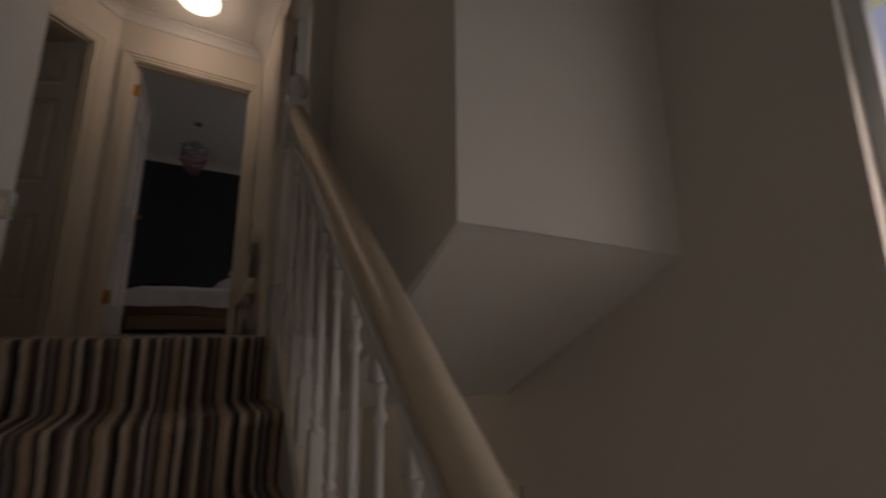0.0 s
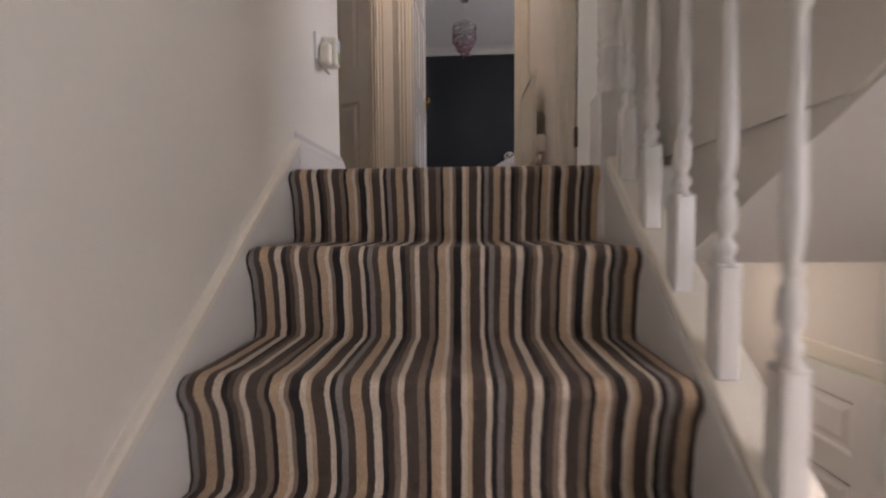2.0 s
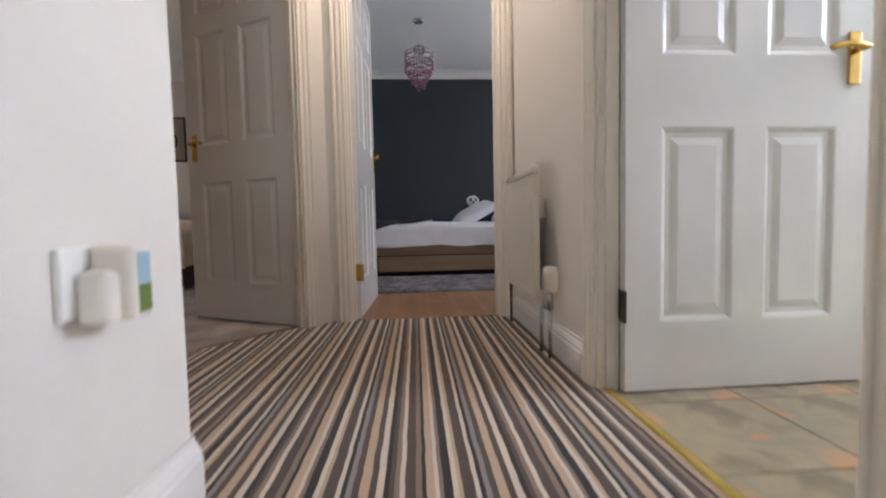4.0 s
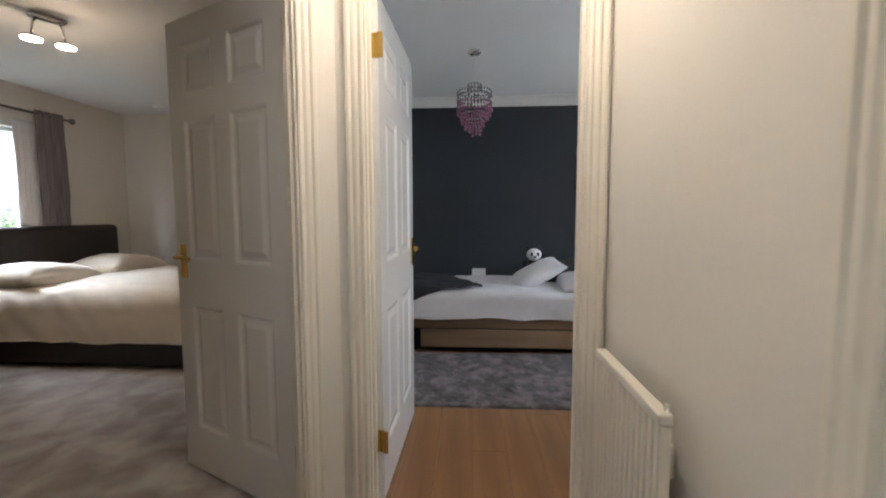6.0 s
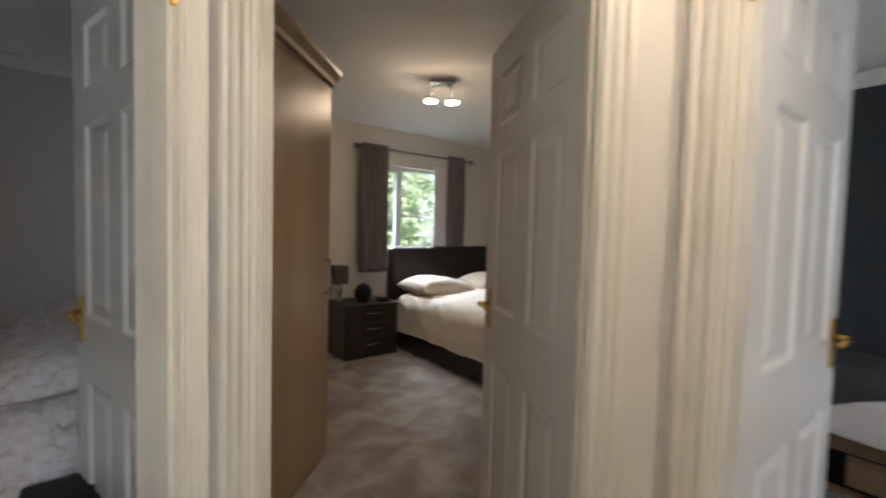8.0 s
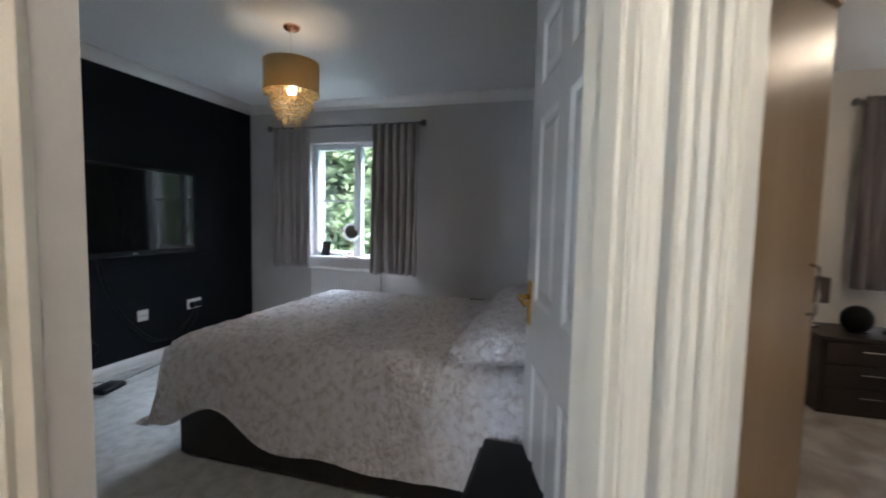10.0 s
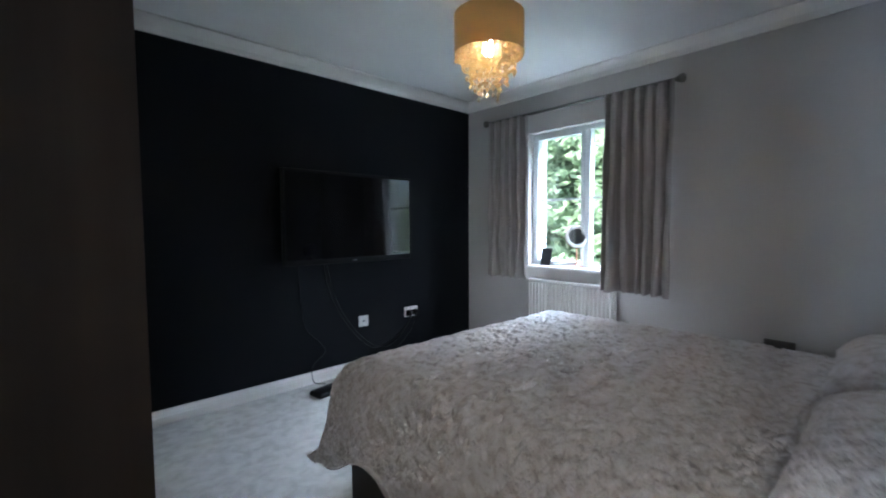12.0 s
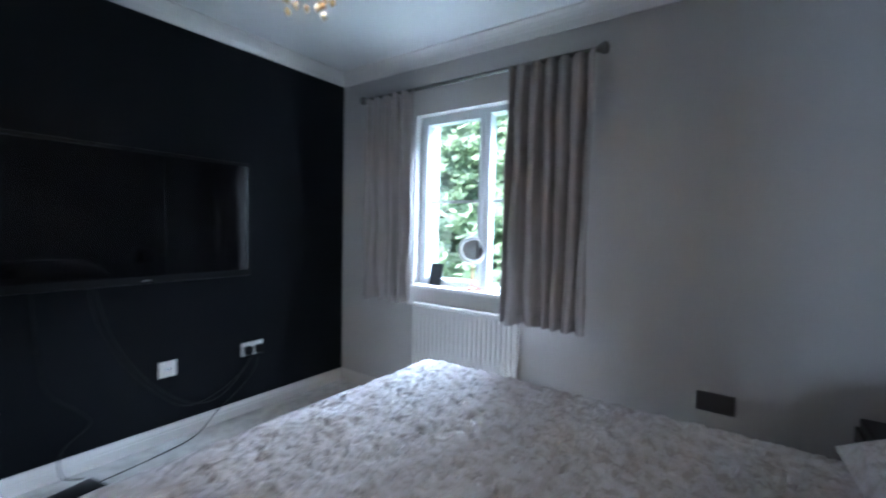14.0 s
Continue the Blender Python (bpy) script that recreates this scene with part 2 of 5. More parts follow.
M = dict(
    wall_cream=material("wall_cream", (0.74, 0.70, 0.64), 0.75, var=0.02, scale=2, fine=90, bump=0.10),
    wall_grey=material("wall_grey", (0.55, 0.53, 0.515), 0.75, var=0.02, scale=2, fine=90, bump=0.10),
    wall_warm=material("wall_warm", (0.70, 0.66, 0.61), 0.75, var=0.02, scale=2, fine=90, bump=0.10),
    wall_navy=material("wall_navy", (0.0070, 0.0084, 0.0108), 0.6, var=0.10, scale=2, fine=90, bump=0.12),
    wall_charcoal=material("wall_charcoal", (0.035, 0.039, 0.046), 0.6, var=0.10, scale=2, fine=90, bump=0.12),
    ceiling=material("ceiling_paint", (0.78, 0.78, 0.77), 0.9, var=0.02, scale=3, fine=60, bump=0.25, depth=0.003),
    gloss=material("white_gloss_paint", (0.77, 0.75, 0.72), 0.12, var=0.008, scale=3, fine=40, bump=0.0),
    trim=material("cream_satin_trim", (0.76, 0.71, 0.62), 0.38, var=0.01, scale=3, fine=40, bump=0.0),
    rail=material("cream_handrail_paint", (0.74, 0.62, 0.48), 0.32, var=0.02, scale=8, fine=60, bump=0.0),
    brass=material("brass", (0.65, 0.42, 0.12), 0.25, 1.0, var=0.08, scale=20),
    brass_aged=material("aged_brass", (0.34, 0.27, 0.12), 0.35, 1.0, var=0.1, scale=20),
    bronze=material("dark_bronze", (0.08, 0.06, 0.04), 0.35, 1.0, var=0.1, scale=20),
    chrome=material("brushed_chrome", (0.55, 0.55, 0.55), 0.25, 1.0, var=0.05, scale=30),
    rod=material("dull_nickel", (0.2, 0.19, 0.18), 0.35, 1.0, var=0.05, scale=30),
    gold=material("rose_gold", (0.85, 0.45, 0.32), 0.2, 1.0, var=0.04),
    plastic=material("white_plastic", (0.78, 0.77, 0.74), 0.35, var=0.01, bump=0),
    black=material("black_plastic", (0.005, 0.005, 0.0055), 0.35, var=0.05, bump=0),
    screen=material("tv_glass", (0.004, 0.004, 0.005), 0.05, var=0.02, bump=0),
    leather=material("dark_brown_leather", (0.018, 0.012, 0.011), 0.45, var=0.15, scale=10, fine=220, bump=0.3),
    darkwood=ramp_material("dark_stained_wood", [(0.3, (0.012, 0.008, 0.006)), (0.7, (0.04, 0.025, 0.018))], 0.45, 3, 6, (1, 1, 0.08), 0.15),
    walnut=ramp_material("walnut_panel", [(0.3, (0.016, 0.010, 0.008)), (0.7, (0.05, 0.033, 0.025))], 0.5, 4, 6, (1, 1, 0.05), 0.15),
    oak_floor=ramp_material("honey_oak_board", [(0.3, (0.17, 0.08, 0.032)), (0.5, (0.32, 0.165, 0.073)), (0.68, (0.45, 0.26, 0.13))], 0.35, 5, 6, (1, 0.10, 1), 0.05),
    tan=ramp_material("tan_laminate", [(0.3, (0.30, 0.20, 0.11)), (0.7, (0.42, 0.30, 0.18))], 0.35, 3, 6, (1, 1, 0.08), 0.06),
    oak=ramp_material("oak_board", [(0.3, (0.13, 0.08, 0.045)), (0.5, (0.23, 0.15, 0.09)), (0.7, (0.33, 0.225, 0.14))], 0.45, 5, 6, (0.12, 1, 1), 0.08),
    carpet=stripe_material(),
    pile_grey=ramp_material("grey_cut_pile", [(0.36, (0.20, 0.165, 0.14)), (0.5, (0.29, 0.25, 0.22)), (0.62, (0.39, 0.345, 0.31))], 0.95, 4.5, 7, (1, 1, 1), 0.6, 240, 0.006, 0.2),
    pile_white=ramp_material("pale_cut_pile", [(0.36, (0.42, 0.41, 0.385)), (0.5, (0.50, 0.49, 0.465)), (0.64, (0.56, 0.55, 0.52))], 0.95, 14, 8, (1, 1, 1), 0.6, 240, 0.006, 0.2),
    rug=ramp_material("charcoal_shag", [(0.35, (0.05, 0.042, 0.045)), (0.5, (0.11, 0.092, 0.098)), (0.62, (0.22, 0.185, 0.195))], 0.95, 9, 6, (1, 1, 1), 0.9, 160, 0.012, 0.2),
    linen=material("white_cotton", (0.74, 0.72, 0.74), 0.85, var=0.03, scale=10, fine=500, bump=0.25, sheen=0.2),
    cream_linen=material("cream_cotton", (0.76, 0.68, 0.57), 0.85, var=0.03, scale=10, fine=500, bump=0.25, sheen=0.2),
    curtain=ramp_material("taupe_velvet", [(0.35, (0.34, 0.31, 0.295)), (0.65, (0.47, 0.43, 0.41))], 0.75, 45, 4, (1, 1, 0.03), 0.2, 300, 0.002, 0.05),
    curtain_b=ramp_material("mauve_grey_velvet", [(0.3, (0.13, 0.11, 0.115)), (0.7, (0.22, 0.19, 0.195))], 0.7, 35, 4, (1, 1, 0.04), 0.2, 300, 0.002, 0.05),
    grey_fabric=material("grey_fabric", (0.035, 0.035, 0.039), 0.9, var=0.1, scale=20, fine=300, bump=0.3, sheen=0.0),
    shade=material("dark_lampshade", (0.10, 0.07, 0.07), 0.8, var=0.05, scale=20, fine=300),
    bead_gold=material("amber_glass_bead", (0.95, 0.76, 0.42), 0.1, var=0.2, scale=40, bump=0),
    bead_pink=material("pink_glass_bead", (0.52, 0.22, 0.33), 0.12, var=0.2, scale=40, bump=0),
    bead_clear=material("clear_glass_bead", (0.55, 0.50, 0.55), 0.12, var=0.2, scale=40, bump=0),
    lamp_on=material("lit_lamp_glass", (1.0, 0.86, 0.66), 0.4, bump=0, emit=7),
    lamp_dome=material("lit_dome_glass", (1.0, 0.90, 0.74), 0.4, bump=0, emit=3.6),
    mirror=material("mirror", (0.85, 0.87, 0.87), 0.015, 1.0, var=0.005, bump=0),
    tile=ramp_material("slate_look_tile", [(0.34, (0.20, 0.165, 0.105)), (0.45, (0.36, 0.285, 0.175)), (0.53, (0.29, 0.255, 0.175)), (0.60, (0.48, 0.27, 0.135))], 0.35, 5.5, 9, (1, 1, 1), 0.1),
    yellow=material("brass_threshold", (0.55, 0.40, 0.10), 0.4, 0.8),
    panda_white=material("white_plush", (0.75, 0.74, 0.73), 0.95, fine=300, bump=0.5, sheen=0.3),
    panda_black=material("black_plush", (0.02, 0.02, 0.022), 0.95, fine=300, bump=0.5, sheen=0.3),
    leaf=ramp_material("garden_leaf", [(0.3, (0.20, 0.27, 0.17)), (0.7, (0.32, 0.39, 0.27))], 0.6, 3, 5),
    bark=material("bark", (0.10, 0.07, 0.05), 0.9, var=0.2, scale=10),
    grass=ramp_material("lawn", [(0.3, (0.05, 0.10, 0.03)), (0.7, (0.10, 0.18, 0.05))], 0.9, 2, 6),
    brick=ramp_material("red_brick", [(0.3, (0.30, 0.13, 0.08)), (0.7, (0.42, 0.22, 0.14))], 0.9, 6, 6),
    glass=glass_material("window_glass"),
    upvc=material("white_upvc", (0.66, 0.68, 0.69), 0.3, var=0.01, bump=0),
    blue=material("pale_blue_print", (0.35, 0.50, 0.60), 0.5),
    green=material("green_print", (0.15, 0.22, 0.05), 0.5),
    rubber=material("black_cable", (0.004, 0.004, 0.004), 0.6),
    quilt=None,
)


def quilt_material():
    """Crinkled pale throw: gathered ridges on a mottled ground."""
    m = ramp_material("crinkled_throw", [(0.36, (0.48, 0.435, 0.42)), (0.46, (0.585, 0.545, 0.54)), (0.56, (0.625, 0.59, 0.595)), (0.66, (0.66, 0.63, 0.64))], 0.95, 30, 7, (1, 1, 1), 1.0, 46, 0.018, 0.1)
    m.node_tree.nodes["Mapping"].inputs["Scale"].default_value = (0.55, 1.3, 1)
    return m


M["quilt"] = quilt_material()
for key, lvl in (("wall_navy", 0.12), ("black", 0.2), ("wall_charcoal", 0.3), ("screen", 0.25), ("quilt", 0.2)):
    M[key].node_tree.nodes["Principled BSDF"].inputs["Specular IOR Level"].default_value = lvl
lt = M["leaf"].node_tree
trn = lt.nodes.new("ShaderNodeBsdfTranslucent")
trn.inputs[0].default_value = (0.36, 0.46, 0.28, 1)
lmx = lt.nodes.new("ShaderNodeMixShader")
lmx.inputs[0].default_value = 0.45
lt.links.new(lt.nodes["Principled BSDF"].outputs[0], lmx.inputs[1])
lt.links.new(trn.outputs[0], lmx.inputs[2])
lt.links.new(lmx.outputs[0], lt.nodes["Material Output"].inputs[0])
for key, tw in (("bead_gold", 0.6), ("bead_pink", 0.45), ("bead_clear", 0.7)):
    M[key].node_tree.nodes["Principled BSDF"].inputs["Transmission Weight"].default_value = tw


# ---- building helpers ----
def part(name, bm, mat, parent=None, label="", kind="", smooth=False):
    me = bpy.data.meshes.new(name)
    bm.to_mesh(me)
    bm.free()
    for mm in (mat if isinstance(mat, (list, tuple)) else [mat]):
        me.materials.append(mm)
    if smooth:
        for p in me.polygons:
            p.use_smooth = True
    ob = new(name, me)
    if parent is not None:
        ob.parent = parent
    return tagged(ob, label=label, kind=kind)


def thing(name, at, label, category, group="", rz=0.0):
    e = new(name)
    e.matrix_world = pose(*at, 0, 0, rz)
    return tagged(e, label, category, group)


def box(bm, x0, x1, y0, y1, z0, z1, bevel=0.0, m=None, mat=0, seg=2):
    vs = [bm.verts.new((x, y, z)) for x in (x0, x1) for y in (y0, y1) for z in (z0, z1)]
    fs = [bm.faces.new([vs[i] for i in q]) for q in ((0, 1, 3, 2), (4, 6, 7, 5), (0, 4, 5, 1), (2, 3, 7, 6), (0, 2, 6, 4), (1, 5, 7, 3))]
    for f in fs:
        f.material_index = mat
    if bevel:
        es = list({e for f in fs for e in f.edges})
        r = bmesh.ops.bevel(bm, geom=es, offset=bevel, segments=seg, affect="EDGES", profile=0.5)
        vs = list({v for f in r["faces"] for v in f.verts} | {v for v in vs if v.is_valid})
        for f in r["faces"]:
            f.material_index = mat
    if m is not None:
        bmesh.ops.transform(bm, matrix=m, verts=vs)
    return vs


def bm_box(*a, **k):
    bm = bmesh.new()
    box(bm, *a, **k)
    return bm


def prism(bm, poly, z0, z1, mat=0):
    """poly: counter-clockwise (x, y)."""
    lo = [bm.verts.new((x, y, z0)) for x, y in poly]
    hi = [bm.verts.new((x, y, z1)) for x, y in poly]
    bm.faces.new(hi).material_index = mat
    bm.faces.new(lo[::-1]).material_index = mat
    n = len(poly)
    for i in range(n):
        bm.faces.new((lo[i], lo[(i + 1) % n], hi[(i + 1) % n], hi[i])).material_index = mat
    return lo + hi


def lathe(bm, prof, seg=16, m=None, cap=True):
    """prof: (radius, z) from bottom to top."""
    rings = []
    for r, z in prof:
        rings.append([bm.verts.new((r * math.cos(2 * math.pi * i / seg), r * math.sin(2 * math.pi * i / seg), z)) for i in range(seg)])
    for a, b in zip(rings, rings[1:]):
        for i in range(seg):
            bm.faces.new((a[i], a[(i + 1) % seg], b[(i + 1) % seg], b[i]))
    if cap:
        bm.faces.new(rings[0][::-1])
        bm.faces.new(rings[-1])
    vs = [v for r in rings for v in r]
    if m is not None:
        bmesh.ops.transform(bm, matrix=m, verts=vs)
    return vs


def sweep(bm, path, ring, closed=False, cap=True, up=(0, 0, 1)):
    """ring: (side, up) offsets carried along the path of points."""
    pts = [Vector(p) for p in path]
    rows = []
    n = len(pts)
    for i, p in enumerate(pts):
        a = pts[(i - 1) % n] if closed or i else p
        b = pts[(i + 1) % n] if closed or i < n - 1 else p
        d = (b - a).normalized()
        s = d.cross(Vector(up)).normalized()
        if s.length < 0.5:
            s = Vector((1, 0, 0))
        u = s.cross(d).normalized()
        k = 1.0
        if 0 < i < n - 1 or closed:
            d1, d2 = (p - a).normalized(), (b - p).normalized()
            k = 1 / max(0.5, math.cos(d1.angle(d2, 0) / 2))
        rows.append([bm.verts.new(p + s * (x * k) + u * y) for x, y in ring])
    m = len(ring)
    pairs = list(zip(rows, rows[1:])) + ([(rows[-1], rows[0])] if closed else [])
    for r, q in pairs:
        for j in range(m):
            bm.faces.new((r[j], r[(j + 1) % m], q[(j + 1) % m], q[j]))
    if cap and not closed:
        bm.faces.new(rows[0])
        bm.faces.new(rows[-1][::-1])
    bmesh.ops.recalc_face_normals(bm, faces=bm.faces[:])


def tube(bm, path, r, seg=8):
    sweep(bm, path, [(r * math.cos(2 * math.pi * i / seg), r * math.sin(2 * math.pi * i / seg)) for i in range(seg)])


def wall(name, p, q, thick, z0, z1, mat, holes=()):
    """A wall whose visible face runs from p to q, with the thickness on its left. holes: (s0, s1, z0, z1) along it."""
    p, q = Vector(p), Vector(q)
    d = q - p
    m = Matrix.Translation((p.x, p.y, 0)) @ Matrix.Rotation(math.atan2(d.y, d.x), 4, "Z")
    ln = d.length
    bm = bmesh.new()
    cuts = sorted({0.0, ln, *[h[0] for h in holes], *[h[1] for h in holes]})
    for a, b in zip(cuts, cuts[1:]):
        hs = [h for h in holes if h[0] <= a + 1e-6 and h[1] >= b - 1e-6]
        if not hs:
            box(bm, a, b, 0, thick, z0, z1, m=m)
        else:
            h = hs[0]
            if h[2] > z0 + 1e-4:
                box(bm, a, b, 0, thick, z0, h[2], m=m)
            if h[3] < z1 - 1e-4:
                box(bm, a, b, 0, thick, h[3], z1, m=m)
    bmesh.ops.remove_doubles(bm, verts=bm.verts[:], dist=1e-5)
    return part(name, bm, mat, kind="structure")


def frame_m(p, q):
    """x along p to q, y to its left, z up."""
    d = Vector(q) - Vector(p)
    return Matrix.Translation((p[0], p[1], 0)) @ Matrix.Rotation(math.atan2(d.y, d.x), 4, "Z")
# ---- large structure ----
ARRIS, APEX, POST = (-0.432, 0.465), (-1.19, 1.13), (-0.46, 1.92)
GF = -2.66
H_DOOR = 2.0

# outer west facade
wall("wall_west_master", (-4.16, 1.20), (-4.16, -2.28), -0.28, 0, CEIL + 0.1, M["wall_grey"], [(1.20 + 0.50, 1.20 + 1.55, 0.82, 1.98)])
wall("wall_west_guest", (-4.16, 5.40), (-4.16, 1.30), -0.28, 0, CEIL + 0.1, M["wall_cream"], [(5.40 - 4.24, 5.40 - 3.22, 0.86, 1.98)])
# master bedroom
wall("wall_navy", (-4.44, -2.28), (-0.60, -2.28), -0.12, 0, CEIL + 0.1, M["wall_navy"])
wall("wall_east_master", (-0.65, -2.28), (-0.65, 0.50), -0.10, 0, CEIL + 0.1, M["wall_grey"])
wall("wall_partition", (-4.16, 1.20), (-1.30, 1.20), 0.10, 0, CEIL + 0.1, M["wall_grey"])
# angled door walls of the landing
wall("wall_angled_master", APEX, ARRIS, -0.10, 0, CEIL + 0.1, M["wall_cream"], [(0.078, 0.87, 0, H_DOOR)])
wall("wall_angled_guest", (-0.46, 1.92), APEX, -0.10, 0, CEIL + 0.1, M["wall_cream"], [(0.149, 0.968, 0, H_DOOR)])
# landing
wall("wall_stairs", ARRIS, (-0.45, -4.2), -0.10, GF, CEIL + 0.1, M["wall_cream"])
wall("wall_bedroom_door", (0.53, 1.92), (-0.46, 1.92), -0.10, 0, CEIL + 0.1, M["wall_cream"], [(0.078, 0.888, 0, H_DOOR)])
wall("wall_landing_right", (0.53, 0.10), (0.53, 1.92), -0.10, 0, CEIL + 0.1, M["wall_cream"], [(0.03, 0.79, 0, H_DOOR)])
# guest room
wall("wall_guest_north", (-4.16, 5.30), (-0.88, 5.30), 0.10, 0, CEIL + 0.1, M["wall_cream"])
wall("wall_guest_east", (-0.98, 5.30), (-0.98, 2.78), 0.10, 0, CEIL + 0.1, M["wall_cream"])
wall("wall_guest_angled", (-0.98, 2.78), (-0.50, 2.03), 0.08, 0, CEIL + 0.1, M["wall_cream"])
# child's room
wall("wall_charcoal", (-0.90, 4.93), (2.80, 4.93), 0.12, 0, CEIL + 0.1, M["wall_charcoal"])
wall("wall_child_east", (2.60, 4.93), (2.60, 2.02), 0.28, 0, CEIL + 0.1, M["wall_grey"], [(0.9, 2.0, 0.9, 2.0)])
wall("wall_child_south", (0.63, 2.03), (2.60, 2.03), -0.10, 0, CEIL + 0.1, M["wall_grey"])
# bathroom
wall("wall_bath_north", (2.60, 1.90), (0.64, 1.90), -0.02, 0, CEIL + 0.1, M["wall_warm"])
wall("wall_bath_east", (2.60, 1.90), (2.60, -0.90), 0.20, 0, CEIL + 0.1, M["wall_warm"], [(1.0, 1.8, 1.1, 2.0)])
wall("wall_bath_south", (1.47, -0.80), (2.80, -0.80), -0.10, 0, CEIL + 0.1, M["wall_warm"])
# stairwell
wall("wall_stairwell_right", (1.45, 1.75), (1.45, -4.2), 0.25, GF, -0.27, M["wall_cream"], [(1.07, 1.83, GF, GF + 1.98), (3.11, 4.2, -0.4, -0.27)])
wall("wall_stairwell_right_upper", (1.45, -0.05), (1.45, -4.2), 0.25, -0.27, CEIL + 0.1, M["wall_cream"], [(1.31, 2.40, -0.27, 0.88)])
wall("wall_stairwell_back", (-0.55, -4.2), (1.70, -4.2), -0.20, GF, CEIL + 0.1, M["wall_cream"], [(1.05, 1.85, GF, GF + 2.0)])
wall("wall_hall_north", (-0.45, 1.75), (1.70, 1.75), 0.10, GF, -0.27, M["wall_cream"])
wall("wall_hall_left", (-0.45, 0.45), (-0.45, 1.75), 0.10, GF, -0.27, M["wall_cream"])

# boxed bulkhead over the lower flight, with its sloping underside
bm = bmesh.new()
side = [(-0.92, 0.24), (-0.54, 0.03), (0.10, 0.03), (0.10, CEIL + 0.1), (-0.92, CEIL + 0.1)]
lo = [bm.verts.new((0.627, y, z)) for y, z in side]
hi = [bm.verts.new((0.70, y, z)) for y, z in side]
bm.faces.new(lo)
bm.faces.new(hi[::-1])
for i in range(5):
    bm.faces.new((lo[i], hi[i], hi[(i + 1) % 5], lo[(i + 1) % 5]))
box(bm, 0.70, 1.45, -0.92, -0.855, 0.24, CEIL + 0.1)
bmesh.ops.recalc_face_normals(bm, faces=bm.faces[:])
part("wall_bulkhead", bm, M["wall_cream"], kind="structure")
bm = bmesh.new()
pts = [(-0.919, 0.2385), (-0.04, -0.262), (0.10, -0.269), (0.10, 0.0295), (-0.538, 0.0297)]
lo = [bm.verts.new((0.636, y, z - 0.001)) for y, z in pts]
hi = [bm.verts.new((1.447, y, z - 0.001)) for y, z in pts]
bm.faces.new(lo)
bm.faces.new(hi[::-1])
for i in range(5):
    bm.faces.new((lo[i], hi[i], hi[(i + 1) % 5], lo[(i + 1) % 5]))
bmesh.ops.recalc_face_normals(bm, faces=bm.faces[:])
part("ceiling_stair_soffit", bm, M["wall_warm"], kind="structure")
part("ceiling_hall", bm_box(-0.45, 1.45, 0.101, 1.75, -0.27, -0.21), M["ceiling"], kind="structure")
part("floor_hall", bm_box(-0.65, 1.75, -4.4, 1.85, GF - 0.1, GF), M["oak"], kind="structure")

# floors
bm = bmesh.new()
prism(bm, [(-0.45, 0.02), (0.53, 0.02), (0.53, 0.10), (0.555, 0.14), (0.555, 0.88), (0.53, 0.92), (0.53, 1.92), (0.43, 1.94), (-0.33, 1.94), (-0.46, 1.92), (-0.57, 1.80), (-0.61, 1.84), (-1.162, 1.237), (-1.122, 1.20), (-1.19, 1.13), (-1.11, 1.06), (-1.13, 1.04), (-0.57, 0.52), (-0.55, 0.55), (-0.45, 0.45)], -0.02, 0.0)
part("floor_landing", bm, M["carpet"], kind="structure")
bm = bmesh.new()
prism(bm, [(-4.16, -2.28), (-0.60, -2.28), (-0.60, 0.30), (-0.44, 0.44), (-1.19, 1.135), (-1.30, 1.20), (-4.16, 1.20)], -0.05, -0.004)
part("floor_master", bm, M["pile_white"], kind="structure")
bm = bmesh.new()
prism(bm, [(-4.16, 1.25), (-1.25, 1.14), (-1.19, 1.135), (-0.465, 1.925), (-0.50, 2.05), (-0.95, 2.80), (-0.95, 5.30), (-4.16, 5.30)], -0.05, -0.003)
part("floor_guest", bm, M["pile_grey"], kind="structure")
part("floor_child", bm_box(-0.90, 2.60, 1.945, 4.93, -0.05, -0.012), M["darkwood"], kind="structure")
part("floor_bath", bm_box(0.56, 2.60, 0.101, 1.90, -0.05, -0.012), M["brick"], kind="structure")

part("floor_slab", bm_box(-4.44, -0.555, -2.40, 5.4, -0.28, -0.055), M["ceiling"], kind="structure")
part("floor_slab_landing", bm_box(-0.55, 2.6, 0.101, 5.0, -0.205, -0.055), M["ceiling"], kind="structure")
# ceilings
part("ceiling_main", bm_box(-4.44, 2.88, -4.4, 5.5, CEIL, CEIL + 0.12), M["ceiling"], kind="structure")


def cove(name, path, mat, size=0.085, closed=False):
    """A coving along a path at the ceiling, with the room on its right."""
    ring = [(0, -0.002), (0, -size), (0.010, -size), (0.016, -size + 0.012), (0.024, -size + 0.032), (0.040, -0.036), (0.058, -0.022), (0.074, -0.015), (size, -0.011), (size, -0.002)]
    bm = bmesh.new()
    sweep(bm, [(x, y, CEIL) for x, y in path], ring, closed)
    part(name, bm, mat, kind="structure", smooth=False)


cove("cornice_master", [(-0.65, 0.55), (-1.22, 1.20), (-4.16, 1.20), (-4.16, -2.28), (-0.65, -2.28)][::-1], M["gloss"])
cove("cornice_child", [(-0.43, 2.05), (-0.88, 2.78), (-0.88, 4.93), (2.60, 4.93), (2.60, 2.03)], M["gloss"])
cove("cornice_landing", [(-0.45, -3.9), ARRIS, APEX, POST, (0.53, 1.92), (0.53, 0.10), (0.627, 0.10), (0.627, -0.92), (1.45, -0.92), (1.45, -4.2)], M["ceiling"], 0.085)


